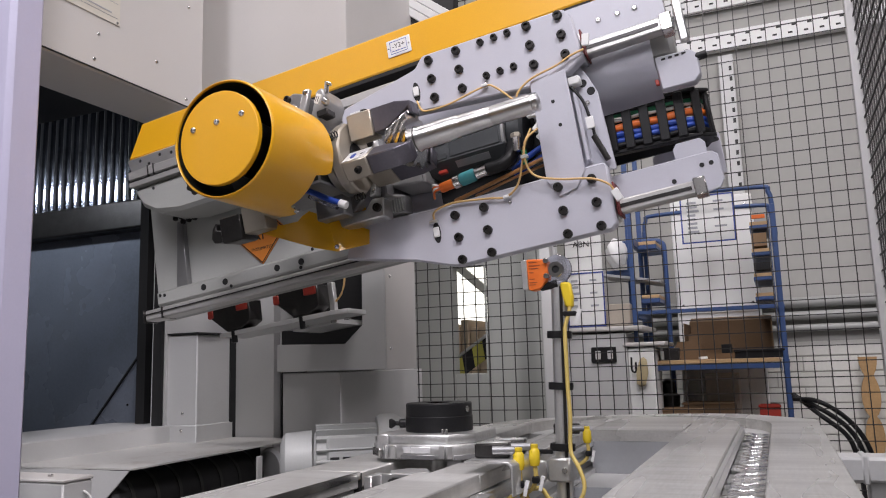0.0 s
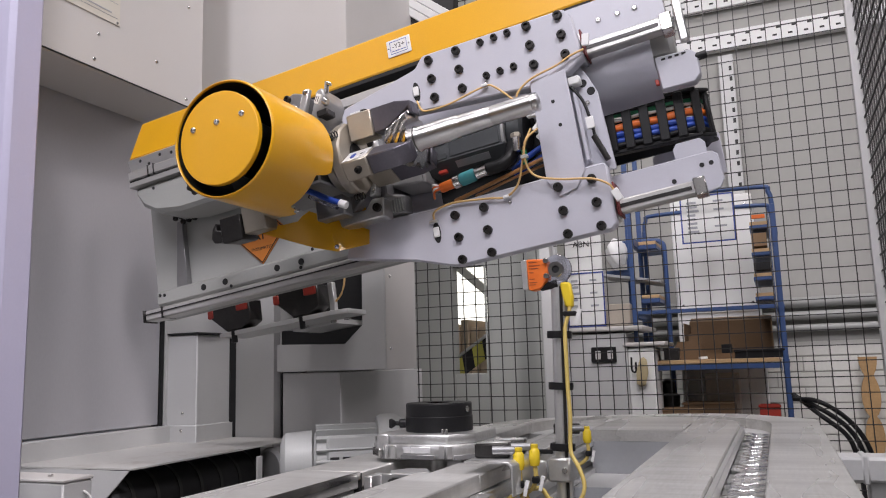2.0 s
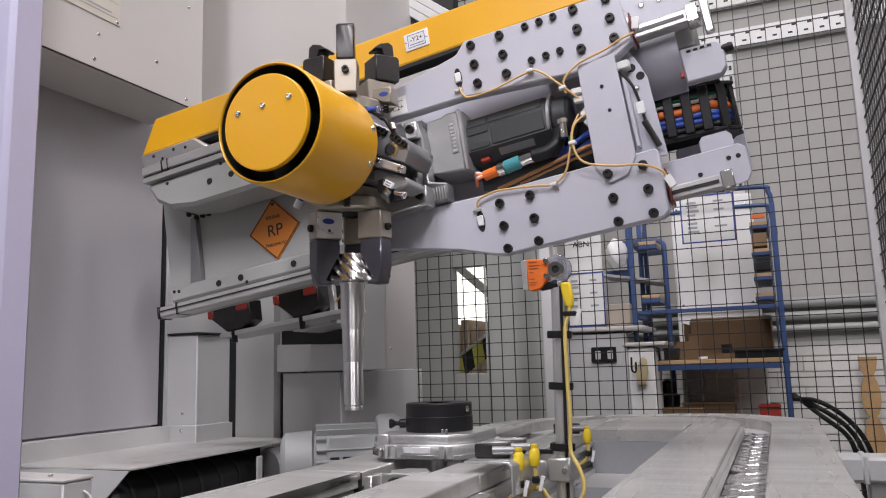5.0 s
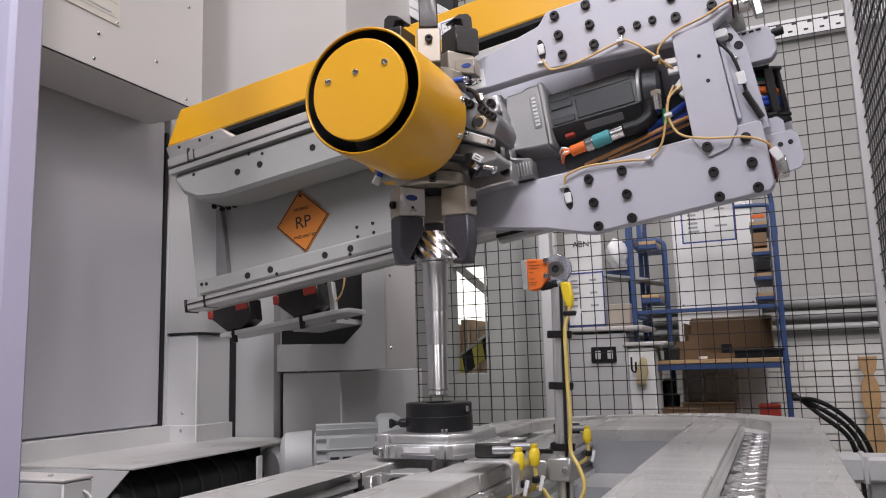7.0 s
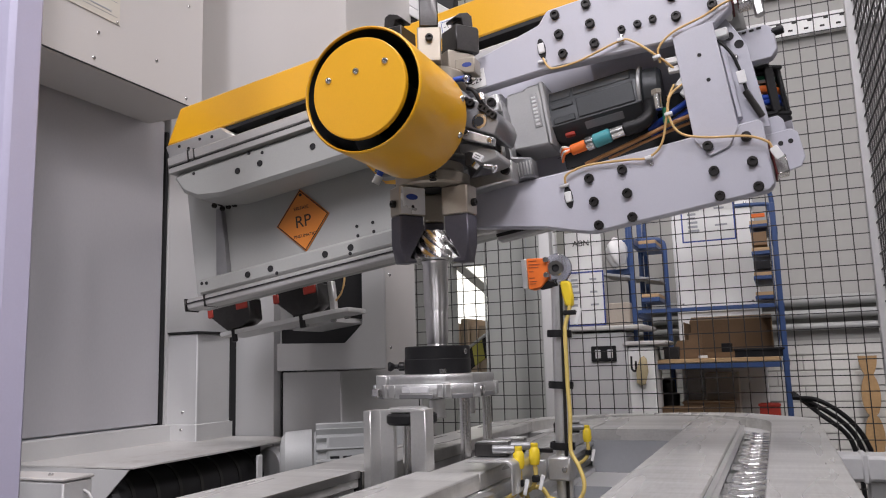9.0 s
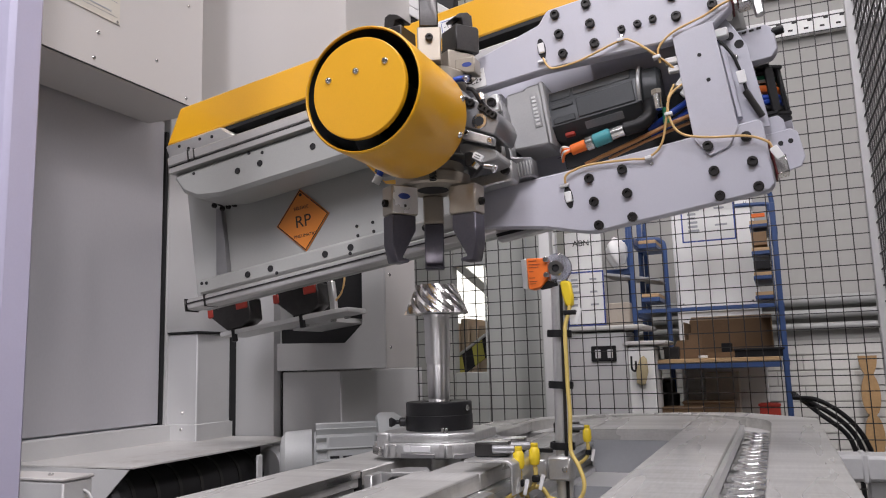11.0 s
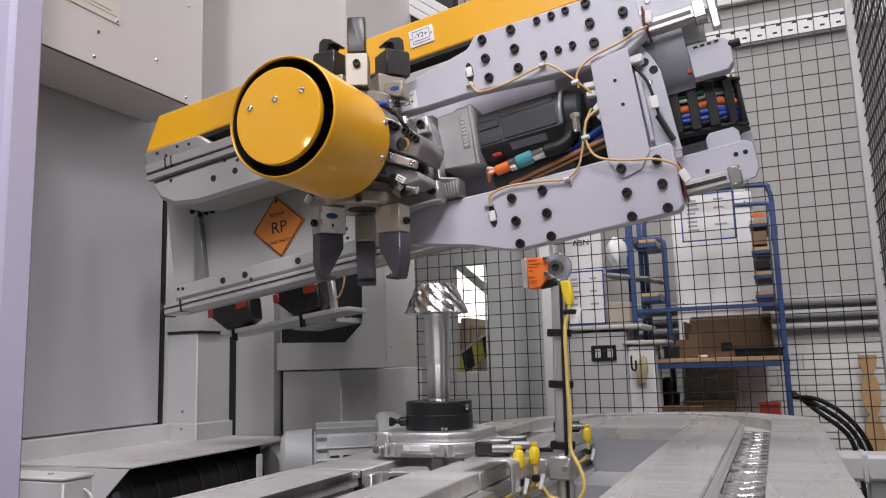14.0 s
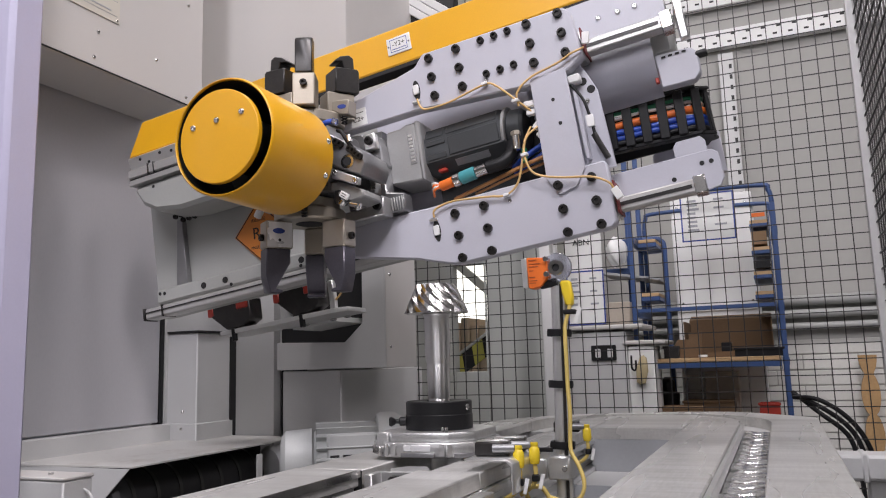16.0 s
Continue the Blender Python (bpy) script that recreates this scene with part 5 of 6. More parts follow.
# ---------- sensor post ----------
def sensor_post():
    m = thing("sensor_post", pose(-0.345, 1.28, 0.5), "aluminium post with clamp, cable straps and yellow cable", "sensor post")

    def put(name, b, material, label="", parent=None):
        b.transform(pose(0.345, -1.28, -0.5))
        return part(name, b, material, parent or m, label)
    x0 = -0.337
    put("tube", rod((x0 - 0.010, 1.28, 0.60), (x0 + 0.003, 1.28, 1.198), 0.0110, 32), ALU, "brushed aluminium tube")
    put("tube_slot", rod((x0 + 0.0015, 1.270, 0.60), (x0 + 0.0105, 1.2705, 1.19), 0.0026, 8), STEEL_BLACK, "dark groove in the tube")
    put("tube_rib", rod((x0 + 0.006, 1.275, 0.60), (x0 + 0.014, 1.2755, 1.193), 0.005, 12), ALU)
    for z in (1.108, 1.023, 0.924):
        dx = (z - 0.9) * 0.021
        put("strap", lathe([(0.0165, -0.006), (0.0195, -0.006), (0.0200, 0), (0.0195, 0.006), (0.0165, 0.006)], pose(x0 - 0.002 + dx, 1.278, z, 0, 3, 20) @ Matrix.Diagonal((1.05, 0.85, 1, 1)), 28), BLACK, "black hook-and-loop strap")
    put("strap_tail", box(x0 - 0.055, x0 - 0.015, 1.262, 1.268, 0.914, 0.921, 0.001), BLACK)
    put("clamp", box(x0 - 0.024, x0 + 0.014, 1.258, 1.300, 0.870, 0.908, 0.003), ALU, "aluminium cross clamp")
    put("clamp_screw", rod((x0 + 0.006, 1.251, 0.889), (x0 + 0.006, 1.258, 0.889), 0.0045, 12), STEEL)
    put("clamp_ear", box(x0 - 0.060, x0 - 0.028, 1.268, 1.276, 0.872, 0.902, 0.002), ALU)
    put("yellow_cable", cable([(x0 + 0.025, 1.268, 1.172), (x0 + 0.025, 1.266, 1.150), (x0 + 0.017, 1.264, 1.122), (x0 + 0.016, 1.262, 1.105), (x0 + 0.016, 1.262, 1.04), (x0 + 0.016, 1.262, 1.018), (x0 + 0.018, 1.260, 0.975), (x0 + 0.016, 1.260, 0.935), (x0 + 0.018, 1.257, 0.915), (x0 + 0.031, 1.250, 0.894), (x0 + 0.039, 1.245, 0.868), (x0 + 0.031, 1.242, 0.846), (x0 + 0.008, 1.242, 0.841), (x0 - 0.02, 1.245, 0.846)], 0.0034, segs=10), YELLOW_CABLE, "yellow sensor cable")
    put("cable_coil", cable([(x0 - 0.012, 1.24, 0.835), (x0 - 0.03, 1.238, 0.862), (x0 - 0.055, 1.236, 0.855), (x0 - 0.045, 1.236, 0.825), (x0 - 0.075, 1.236, 0.815), (x0 - 0.11, 1.22, 0.82)], 0.0040, segs=10), YELLOW_CABLE, "yellow sensor cable")
    put("plug", plate([(x0 + 0.019, 1.152), (x0 + 0.031, 1.152), (x0 + 0.032, 1.170), (x0 + 0.028, 1.195), (x0 + 0.011, 1.195), (x0 + 0.014, 1.172)], 1.262, 1.276, 0.003), YELLOW_PLASTIC, "yellow angled plug")
    put("cable_mark", box(-0.0035, 0.0035, -0.001, 0.001, -0.014, 0.014, 0.0005, m=pose(x0 + 0.040, 1.258, 1.135, 0, 18)), WHITE)
    put("cable_ring", box(x0 + 0.014, x0 + 0.036, 1.260, 1.272, 1.138, 1.146, 0.002), BLACK)
    # orange sensor on top
    put("sensor_neck", rod((x0 - 0.025, 1.275, 1.190), (x0 + 0.006, 1.272, 1.194), 0.007, 14), BLACK)
    put("sensor_body", plate([(-0.0385 + x0, 1.1835), (-0.021 + x0, 1.187), (-0.008 + x0, 1.202), (-0.0095 + x0, 1.236), (-0.045 + x0, 1.238), (-0.043 + x0, 1.186)], 1.262, 1.286, 0.0015), ORANGE, "orange square sensor with small print")
    put("sensor_lens", plate([(-0.053 + x0, 1.187), (-0.0435 + x0, 1.1855), (-0.0455 + x0, 1.238), (-0.055 + x0, 1.236)], 1.262, 1.286, 0.001), ALU, "grey sensor face")
    for z, w in ((1.232, 0.014), (1.226, 0.020), (1.221, 0.017), (1.214, 0.008), (1.203, 0.010), (1.197, 0.014), (1.193, 0.011)):
        put("print_bar", box(x0 - 0.041, x0 - 0.041 + w, 1.2608, 1.2618, z, z + 0.0011), PRINT)
    gl = put("reflector_disc", lathe([(0.0, 0.0), (0.012, 0.0), (0.013, 0.002), (0.0235, 0.002), (0.025, 0.0035), (0.025, 0.008), (0.0, 0.008)], pose(x0 + 0.007, 1.262, 1.218, -90), 40), CLEAR, "clear plastic mounting disc")
    put("disc_bush", lathe([(0.0065, 0.0), (0.0125, 0.0), (0.0135, 0.0015), (0.0135, 0.006), (0.0065, 0.006)], pose(x0 + 0.007, 1.2560, 1.217, -90), 28), STEEL, "", gl)
    put("disc_bore", rod((x0 + 0.007, 1.2590, 1.217), (x0 + 0.007, 1.2600, 1.217), 0.0065, 16), DARK, "", gl)
    for z in (1.233, 1.207):
        put("screw_nut", rod((x0 - 0.010, 1.255, z), (x0 - 0.010, 1.263, z), 0.0046, 10), STEEL)
    return m


sensor_post()


def proximity_unit(x, y, z, turn, name_label):
    m = thing("proximity_switch", pose(x, y, z, 0, 0, turn), name_label, "sensor", "switches on the conveyor")
    part("bracket", box(-0.008, 0.046, -0.016, 0.016, -0.0115, 0.0095, 0.002), STEEL_BLACK, m, "black sensor block")
    part("cover_strip", box(-0.004, 0.044, -0.013, -0.009, 0.0097, 0.0117, 0.0005), ALU, m)
    part("cover_strip", box(0.000, 0.046, 0.007, 0.011, 0.0097, 0.0117, 0.0005), ALU, m)
    part("barrel", rod((0.020, -0.018, 0), (0.055, -0.018, 0), 0.0065, 16), STEEL_GREY, m, "threaded steel barrel")
    pl = part("plug", lathe([(0, 0), (0.006, 0), (0.0066, -0.004), (0.0056, -0.006), (0.0084, -0.010), (0.0090, -0.026), (0.0070, -0.033), (0, -0.033)][::-1], pose(0.060, -0.018, 0.004), 18), YELLOW_PLASTIC, m, "yellow angled cable plug")
    part("yellow_cable", cable([(0.060, -0.018, -0.028), (0.061, -0.018, -0.044), (0.056, -0.016, -0.062), (0.035, -0.010, -0.078)], 0.0037, segs=10), YELLOW_CABLE, pl)
    part("cable_ring", box(0.055, 0.067, -0.024, -0.012, -0.056, -0.045, 0.002), BLACK, pl)
    part("cable_mark", box(-0.003, 0.003, -0.001, 0.001, -0.012, 0.012, 0.0005, m=pose(0.070, -0.022, -0.056, 0, 14)), WHITE, pl)
    return m


proximity_unit(-0.440, 1.165, 0.931, 12, "black proximity switch with yellow plug on the conveyor rail")
proximity_unit(-0.430, 1.215, 0.931, 12, "black proximity switch with yellow plug on the conveyor rail")
proximity_unit(-0.438, 1.62, 0.925, 12, "black proximity switch with yellow plug beside the turn")


def sensor_angle():
    m = thing("angle_bracket", pose(-0.43, 1.16, 0.9), "bent aluminium angle bracket under the switches", "bracket")
    o = pose(0.43, -1.16, -0.9)
    b = plate([(-0.452, 0.9145), (-0.384, 0.9145), (-0.378, 0.908), (-0.378, 0.868), (-0.374, 0.868), (-0.374, 0.912), (-0.382, 0.9185), (-0.452, 0.9185)], 1.12, 1.23, 0.001)
    b.transform(o)
    part("sheet", b, ALU, m)
    return m


sensor_angle()


# ---------- base cover, chip conveyor and drives beside the machine ----------
def chip_cover():
    m = thing("chip_cover", pose(-1.7, 1.9, 0.8), "grey sheet cover plate with oil stains over a dark belt", "cover plate")

    def put(name, b, material, label="", parent=None):
        b.transform(pose(1.7, -1.9, -0.8))
        return part(name, b, material, parent or m, label)
    put("top_sheet", flat_up([(-1.925, 1.49), (-1.498, 1.51), (-1.505, 2.20), (-1.62, 2.285), (-1.925, 2.285)], 0.826, 0.830), STAINED, "grey cover sheet with oil stains")
    put("front_apron", plate([(-1.925, 0.8255), (-1.498, 0.8255), (-1.575, 0.753), (-1.72, 0.60), (-1.925, 0.60)], 1.497, 1.500), GREY)
    put("under_box", box(-1.9, -1.66, 1.52, 2.25, 0.55, 0.8255), DARK)
    put("belt", rod((-1.62, 1.505, 0.730), (-1.62, 2.12, 0.730), 0.080, 28), DARK, "dark ribbed belt roller")
    for i in range(7):
        put("belt_rib", lathe([(0.0805, -0.006), (0.083, -0.006), (0.083, 0.006), (0.0805, 0.006)], pose(-1.62, 1.56 + i * 0.085, 0.730, 90), 28), STEEL_BLACK)
    put("end_flange", rod((-1.52, 2.10, 0.755), (-1.50, 2.19, 0.755), 0.062, 30), CAST, "grey end flange")
    put("flange_strip", box(-1.508, -1.500, 2.02, 2.045, 0.715, 0.80, 0.002), WHITE)
    return m


chip_cover()


def junction_box():
    m = thing("junction_box", pose(-1.28, 1.16, 0.75), "light grey sheet box with a lid screw and thin white cable", "junction box")
    part("body", box(-0.14, 0.092, -0.126, -0.06, -0.1, 0.124, 0.003), GREY, m)
    part("lid", box(-0.142, 0.094, -0.128, -0.058, 0.1245, 0.131, 0.002), GREY_WARM, m)
    part("lid_screw", rod((0.030, -0.10, 0.131), (0.030, -0.10, 0.135), 0.005, 12), STEEL, m)
    part("cable", cable([(0.092, -0.08, 0.105), (0.108, -0.08, 0.096), (0.122, -0.08, 0.07), (0.128, -0.08, 0.03), (0.11, -0.08, -0.05)], 0.0022), WHITE, m)
    part("stand", box(-0.06, 0.02, -0.12, -0.07, -0.75, -0.1005), GREY, m)
    return m


junction_box()


def drive_motor():
    m = thing("geared_motor", pose(-0.975, 1.74, 0.842), "light grey ribbed geared motor beside the conveyor", "motor")
    ax = pose(0, 0, 0, 0, 90, 33)
    part("housing", lathe([(0, -0.12), (0.060, -0.12), (0.068, -0.112), (0.068, 0.04), (0, 0.04)], ax, 36), MOTOR_GREY, m)
    part("fan_cover", lathe([(0, -0.20), (0.050, -0.20), (0.066, -0.188), (0.070, -0.125), (0, -0.125)], ax, 36), MOTOR_GREY, m)
    for i in range(9):
        g = radians(150 + i * 20 - 90)
        b = box(-0.115, 0.035, -0.002, 0.002, 0.066, 0.084, 0.001)
        b.transform(pose(0, 0, 0, 0, 0, 33) @ pose(0, 0, 0, math.degrees(g) - 90))
        part("cooling_fin", b, MOTOR_GREY, m)
    b = box(-0.09, 0.03, -0.075, -0.060, -0.012, 0.060, 0.006)
    b.transform(pose(0, 0, 0, 0, 0, 33))
    tb = part("terminal_box", b, MOTOR_GREY, m)
    for i in range(4):
        b = box(-0.082 + i * 0.03, -0.060 + i * 0.03, -0.0765, -0.0745, 0.004, 0.010)
        b.transform(pose(0, 0, 0, 0, 0, 33))
        part("vent_slot", b, DARK, tb)
    for zz in (-0.03, -0.016, 0.0):
        b = box(-0.105, 0.035, -0.082, -0.060, zz, zz + 0.004, 0.001)
        b.transform(pose(0, 0, 0, 0, 0, 33))
        part("cooling_fin", b, MOTOR_GREY, m)
    part("gear_flange", lathe([(0, 0.036), (0.096, 0.036), (0.104, 0.046), (0.104, 0.080), (0.092, 0.098), (0, 0.098)], ax, 40), MOTOR_GREY, m)
    part("foot", box(-0.05, 0.10, -0.04, 0.06, -0.85, -0.07, 0.004), GREY, m)
    return m


drive_motor()


def support_shelf():
    m = thing("rest_shelf", pose(-1.35, 2.0, 1.2), "sloping grey shelf with black and red support blocks", "shelf bracket")
    q = pose(0, 0, 0, 0, -7.2, 0)

    def put(name, b, material, label="", parent=None):
        b.transform(q)
        return part(name, b, material, parent or m, label)
    put("shelf_plate", flat_up([(-0.245, -0.05), (0.165, -0.05), (0.208, -0.03), (0.208, 0.075), (-0.245, 0.075)], -0.004, 0.010, 0.001), GREY, "grey sheet shelf")
    for a in (-0.280, -0.03):
        blk = put("support_block", plate([(a, 0.062), (a, 0.100), (a + 0.150, 0.100), (a + 0.150, 0.034), (a + 0.11, 0.014), (a + 0.058, 0.012), (a + 0.02, 0.045)], -0.045, 0.02, 0.003), STEEL_BLACK, "black support block with red ends")
        put("red_end", box(a - 0.010, a + 0.012, -0.048, 0.01, 0.062, 0.090, 0.003), RED, "", blk)
        put("red_end", box(a + 0.100, a + 0.145, -0.048, 0.01, 0.070, 0.099, 0.003), RED, "", blk)
        put("level_screw", rod((a + 0.085, -0.044, -0.026), (a + 0.085, -0.044, 0.012), 0.009, 14), BLACK, "", blk)
    put("stay", box(0.140, 0.158, -0.02, 0.0, 0.010, 0.10, 0.002), ALU)
    put("arm", box(-0.06, 0.10, 0.0755, 0.24, -0.012, 0.004), GREY)
    put("thin_cable", cable([(0.158, -0.01, 0.04), (0.180, -0.01, 0.06), (0.190, 0.0, 0.10), (0.18, 0.02, 0.15)], 0.003), CABLE)
    for x in (0.0, 0.10, 0.15):
        put("screw", rod((x, 0.06, -0.010), (x, 0.06, -0.004), 0.010, 12), STEEL)
    return m


support_shelf()


# ---------- fence ----------
def fence():
    m = thing("safety_fence", pose(-0.25, 2.8, 0), "black wire mesh safety fence with pale grey posts", "fence")

    def put(name, b, material, label="", parent=None):
        b.transform(pose(0.25, -2.8, 0))
        return part(name, b, material, parent or m, label)

    def mesh_y(x0, x1, y, z0, z1, xs, zs, w=0.0016, pitch=0.0503):
        verts, faces = [], []

        def bar(a0, a1, b0, b1, c0, c1):
            n = len(verts)
            verts.extend([(a, b, c) for a in (a0, a1) for b in (b0, b1) for c in (c0, c1)])
            faces.extend([tuple(n + i for i in f) for f in ((0, 1, 3, 2), (4, 6, 7, 5), (0, 4, 5, 1), (2, 3, 7, 6), (0, 2, 6, 4), (1, 5, 7, 3))])
        x = xs
        while x <= x1:
            if x >= x0:
                bar(x - w, x + w, y - w, y + w, z0, z1)
            x += pitch
        z = zs
        while z <= z1:
            if z >= z0:
                bar(x0, x1, y + w + 0.0002, y + 3 * w, z - w, z + w)
            z += pitch
        me = bpy.data.meshes.new("tmp")
        me.from_pydata(verts, [], faces)
        b = bmesh.new()
        b.from_mesh(me)
        bpy.data.meshes.remove(me)
        return b
    put("mesh_panel", mesh_y(-1.42, -0.80, 2.8, 0.2, 2.72, -1.411, 0.2335), WIRE, "black welded wire mesh")
    put("mesh_panel", mesh_y(-0.74, 0.306, 2.8, 0.2, 2.72, -0.748, 0.2335), WIRE, "black welded wire mesh")
    b = mesh_y(0, 3.3, 0, 0.2, 2.72, 0.02, 0.21, 0.0024)
    b.transform(pose(0.332, -0.52, 0, 0, 0, 90))
    put("mesh_panel", b, WIRE, "black welded wire mesh")
    put("corner_post", box(0.306, 0.345, 2.785, 2.835, 0, 2.9, 0.002), GREY, "pale grey corner post")
    put("post", box(-0.792, -0.752, 2.785, 2.835, 0, 2.75, 0.002), GREY, "pale grey fence post")
    put("perforated_strip", box(-0.745, -0.733, 2.806, 2.83, 0.2, 2.72), ALU)
    return m


fence()


# ---------- behind the fence ----------
def perforated_rail(x0, x1, y, z, h):
    m = thing("wall_rail", pose(x0, y, z), "white perforated mounting rail on the wall", "wall rail", "mounting rails")
    part("channel", box(0, x1 - x0, -0.04, 0.0, 0, h, 0.002), WHITE, m)
    n = int((x1 - x0) / 0.075)
    hole = mesh_of(box(-0.011, 0.011, -0.001, 0.001, -0.005, 0.005), INK, "slot_hole")
    for i in range(n):
        for k in (0.3, 0.7):
            share("slot_hole", hole, m, pose(0.03 + i * 0.075 + (0.02 if k > 0.5 else 0), -0.0405, h * k))
    return m


perforated_rail(-0.95, 1.6, 4.29, 2.70, 0.10)
perforated_rail(-0.95, 1.6, 4.29, 2.94, 0.10)


def wall_post():
    m = thing("cable_duct", pose(-0.12, 4.28, 0), "grey upright perforated duct on the wall", "cable duct")
    part("profile", box(-0.04, 0.035, -0.05, 0, 0, 2.66, 0.003), GREY, m)
    hole = mesh_of(box(-0.007, 0.007, -0.001, 0.001, -0.012, 0.012), INK, "slot_hole")
    for i in range(30):
        share("slot_hole", hole, m, pose(0.018, -0.0505, 0.9 + i * 0.058))
    return m


wall_post()
for z, r in ((1.318, 0.026), (1.252, 0.022), (1.190, 0.018)):
    tagged(part("wall_pipe", rod((-0.9, 4.255, z), (4.7, 4.255, z), r, 20), PIPE), "grey pipe run along the wall", "pipe", "pipes on the wall")


def rack():
    m = thing("storage_rack", pose(-0.25, 3.45, 0), "blue steel rack with wooden shelves", "rack")
    xs, ys = (-0.535, 0.03), (3.30, 3.72)

    def put(name, b, material, label="", parent=None):
        b.transform(pose(0.25, -3.45, 0))
        return part(name, b, material, parent or m, label)
    for y in ys:
        for x in xs:
            put("upright", box(x - 0.0095, x + 0.0095, y - 0.0095, y + 0.0095, 0, 1.66, 0.003), BLUE, "blue perforated upright")
        put("hoop", cable([(xs[0], y, 1.66), (xs[0] + 0.01, y, 1.71), (xs[0] + 0.06, y, 1.735), (xs[1] - 0.06, y, 1.735), (xs[1] - 0.01, y, 1.71), (xs[1], y, 1.66)], 0.0095, segs=10), BLUE, "blue bent tube")
    for x in xs:
        for z in (0.62, 1.035, 1.25, 1.56):
            put("side_rail", box(x - 0.012, x + 0.012, ys[0] + 0.017, ys[1] - 0.017, z - 0.02, z + 0.012, 0.003), BLUE)
    for z in (1.030, 0.62):
        put("shelf_board", box(xs[0] + 0.017, xs[1] - 0.017, ys[0] - 0.01, ys[1] + 0.01, z + 0.006, z + 0.022, 0.002), WOOD, "bare wooden shelf board")
        put("front_rail", box(xs[0] + 0.017, xs[1] - 0.017, ys[0] - 0.012, ys[0] + 0.012, z - 0.018, z + 0.005, 0.002), BLUE)
    put("front_rail", box(xs[0] + 0.017, xs[1] - 0.017, ys[0] - 0.012, ys[0] + 0.012, 1.244, 1.260, 0.002), BLUE)
    return m


rack()


def second_rack():
    m = thing("storage_rack", pose(-0.56, 3.6, 0), "blue tube rack with small wooden trays and a dark sloping shelf", "rack")

    def put(name, b, material, label=""):
        b.transform(pose(0.56, -3.6, 0))
        return part(name, b, material, m, label)
    put("upright", box(-0.604, -0.580, 3.59, 3.614, 0, 2.1, 0.004), BLUE, "blue square upright")
    put("upright", box(-0.553, -0.532, 3.60, 3.622, 0, 2.1, 0.004), BLUE, "blue square upright")
    put("hoop", cable([(-0.66, 3.62, 1.595), (-0.60, 3.62, 1.600), (-0.48, 3.62, 1.600), (-0.448, 3.62, 1.588), (-0.436, 3.62, 1.555), (-0.436, 3.62, 1.40), (-0.436, 3.62, 0.6)], 0.011), BLUE, "blue bent tube")
    for z in (1.535, 1.300):
        put("tray", box(-0.525, -0.445, 3.42, 3.66, z, z + 0.020, 0.003), BLUE)
        put("tray_board", box(-0.522, -0.448, 3.425, 3.65, z + 0.021, z + 0.036, 0.002), WOOD)
    put("sloping_shelf", box(-0.14, 0.12, -0.13, 0.13, -0.006, 0.006, 0.002, m=pose(-0.56, 3.56, 1.415, 0, 10)), STEP_GREY, "dark sloping sheet shelf")
    put("shelf_edge", box(-0.695, -0.575, 3.555, 3.575, 1.440, 1.468, 0.003), BLUE)
    for x, y, z1 in ((-0.415, 3.86, 1.22), (-0.345, 3.90, 1.24)):
        put("perforated_post", box(x - 0.008, x + 0.008, y, y + 0.016, 0, z1, 0.002), BLACK, "black perforated post")
    return m


second_rack()


def hung_bag():
    m = thing("plastic_bag", pose(-0.63, 3.50, 1.47), "crumpled clear and white plastic bag on the sloping shelf", "bag")
    b = bmesh.new()
    bmesh.ops.create_icosphere(b, subdivisions=3, radius=1.0)
    jr = random.Random(21)
    for v in b.verts:
        w = 1 + 0.16 * math.sin(v.co.x * 5.1 + v.co.z * 3.3) * math.cos(v.co.y * 4.7) + jr.uniform(-0.05, 0.05)
        v.co = Vector((v.co.x * 0.048 * w, v.co.y * 0.04 * w, 0.068 + v.co.z * 0.066 * w))
    part("bag", b, WHITE, m)
    return m


hung_bag()


def side_trays():
    m = thing("tray_tower", pose(0.0, 3.5, 0), "narrow blue tray tower with boxes", "tray tower")

    def put(name, b, material, label=""):
        b.transform(pose(0, -3.5, 0))
        return part(name, b, material, m, label)
    for z in (1.28, 1.36, 1.46, 1.57):
        put("tray", box(-0.062, 0.010, 3.34, 3.66, z, z + 0.016, 0.003), BLUE)
        put("tray_board", box(-0.060, 0.008, 3.345, 3.65, z + 0.017, z + 0.030), WOOD)
    put("box", box(-0.058, 0.0, 3.35, 3.55, 1.50, 1.555, 0.002), CARDBOARD)
    put("orange_strip", box(-0.05, 0.0, 3.335, 3.345, 1.612, 1.628, 0.001), ORANGE)
    put("black_tray", box(-0.058, 0.005, 3.345, 3.55, 1.401, 1.435, 0.003), BLACK)
    put("post", box(0.011, 0.014, 3.36, 3.66, 1.0, 1.65), BLUE)
    return m


side_trays()


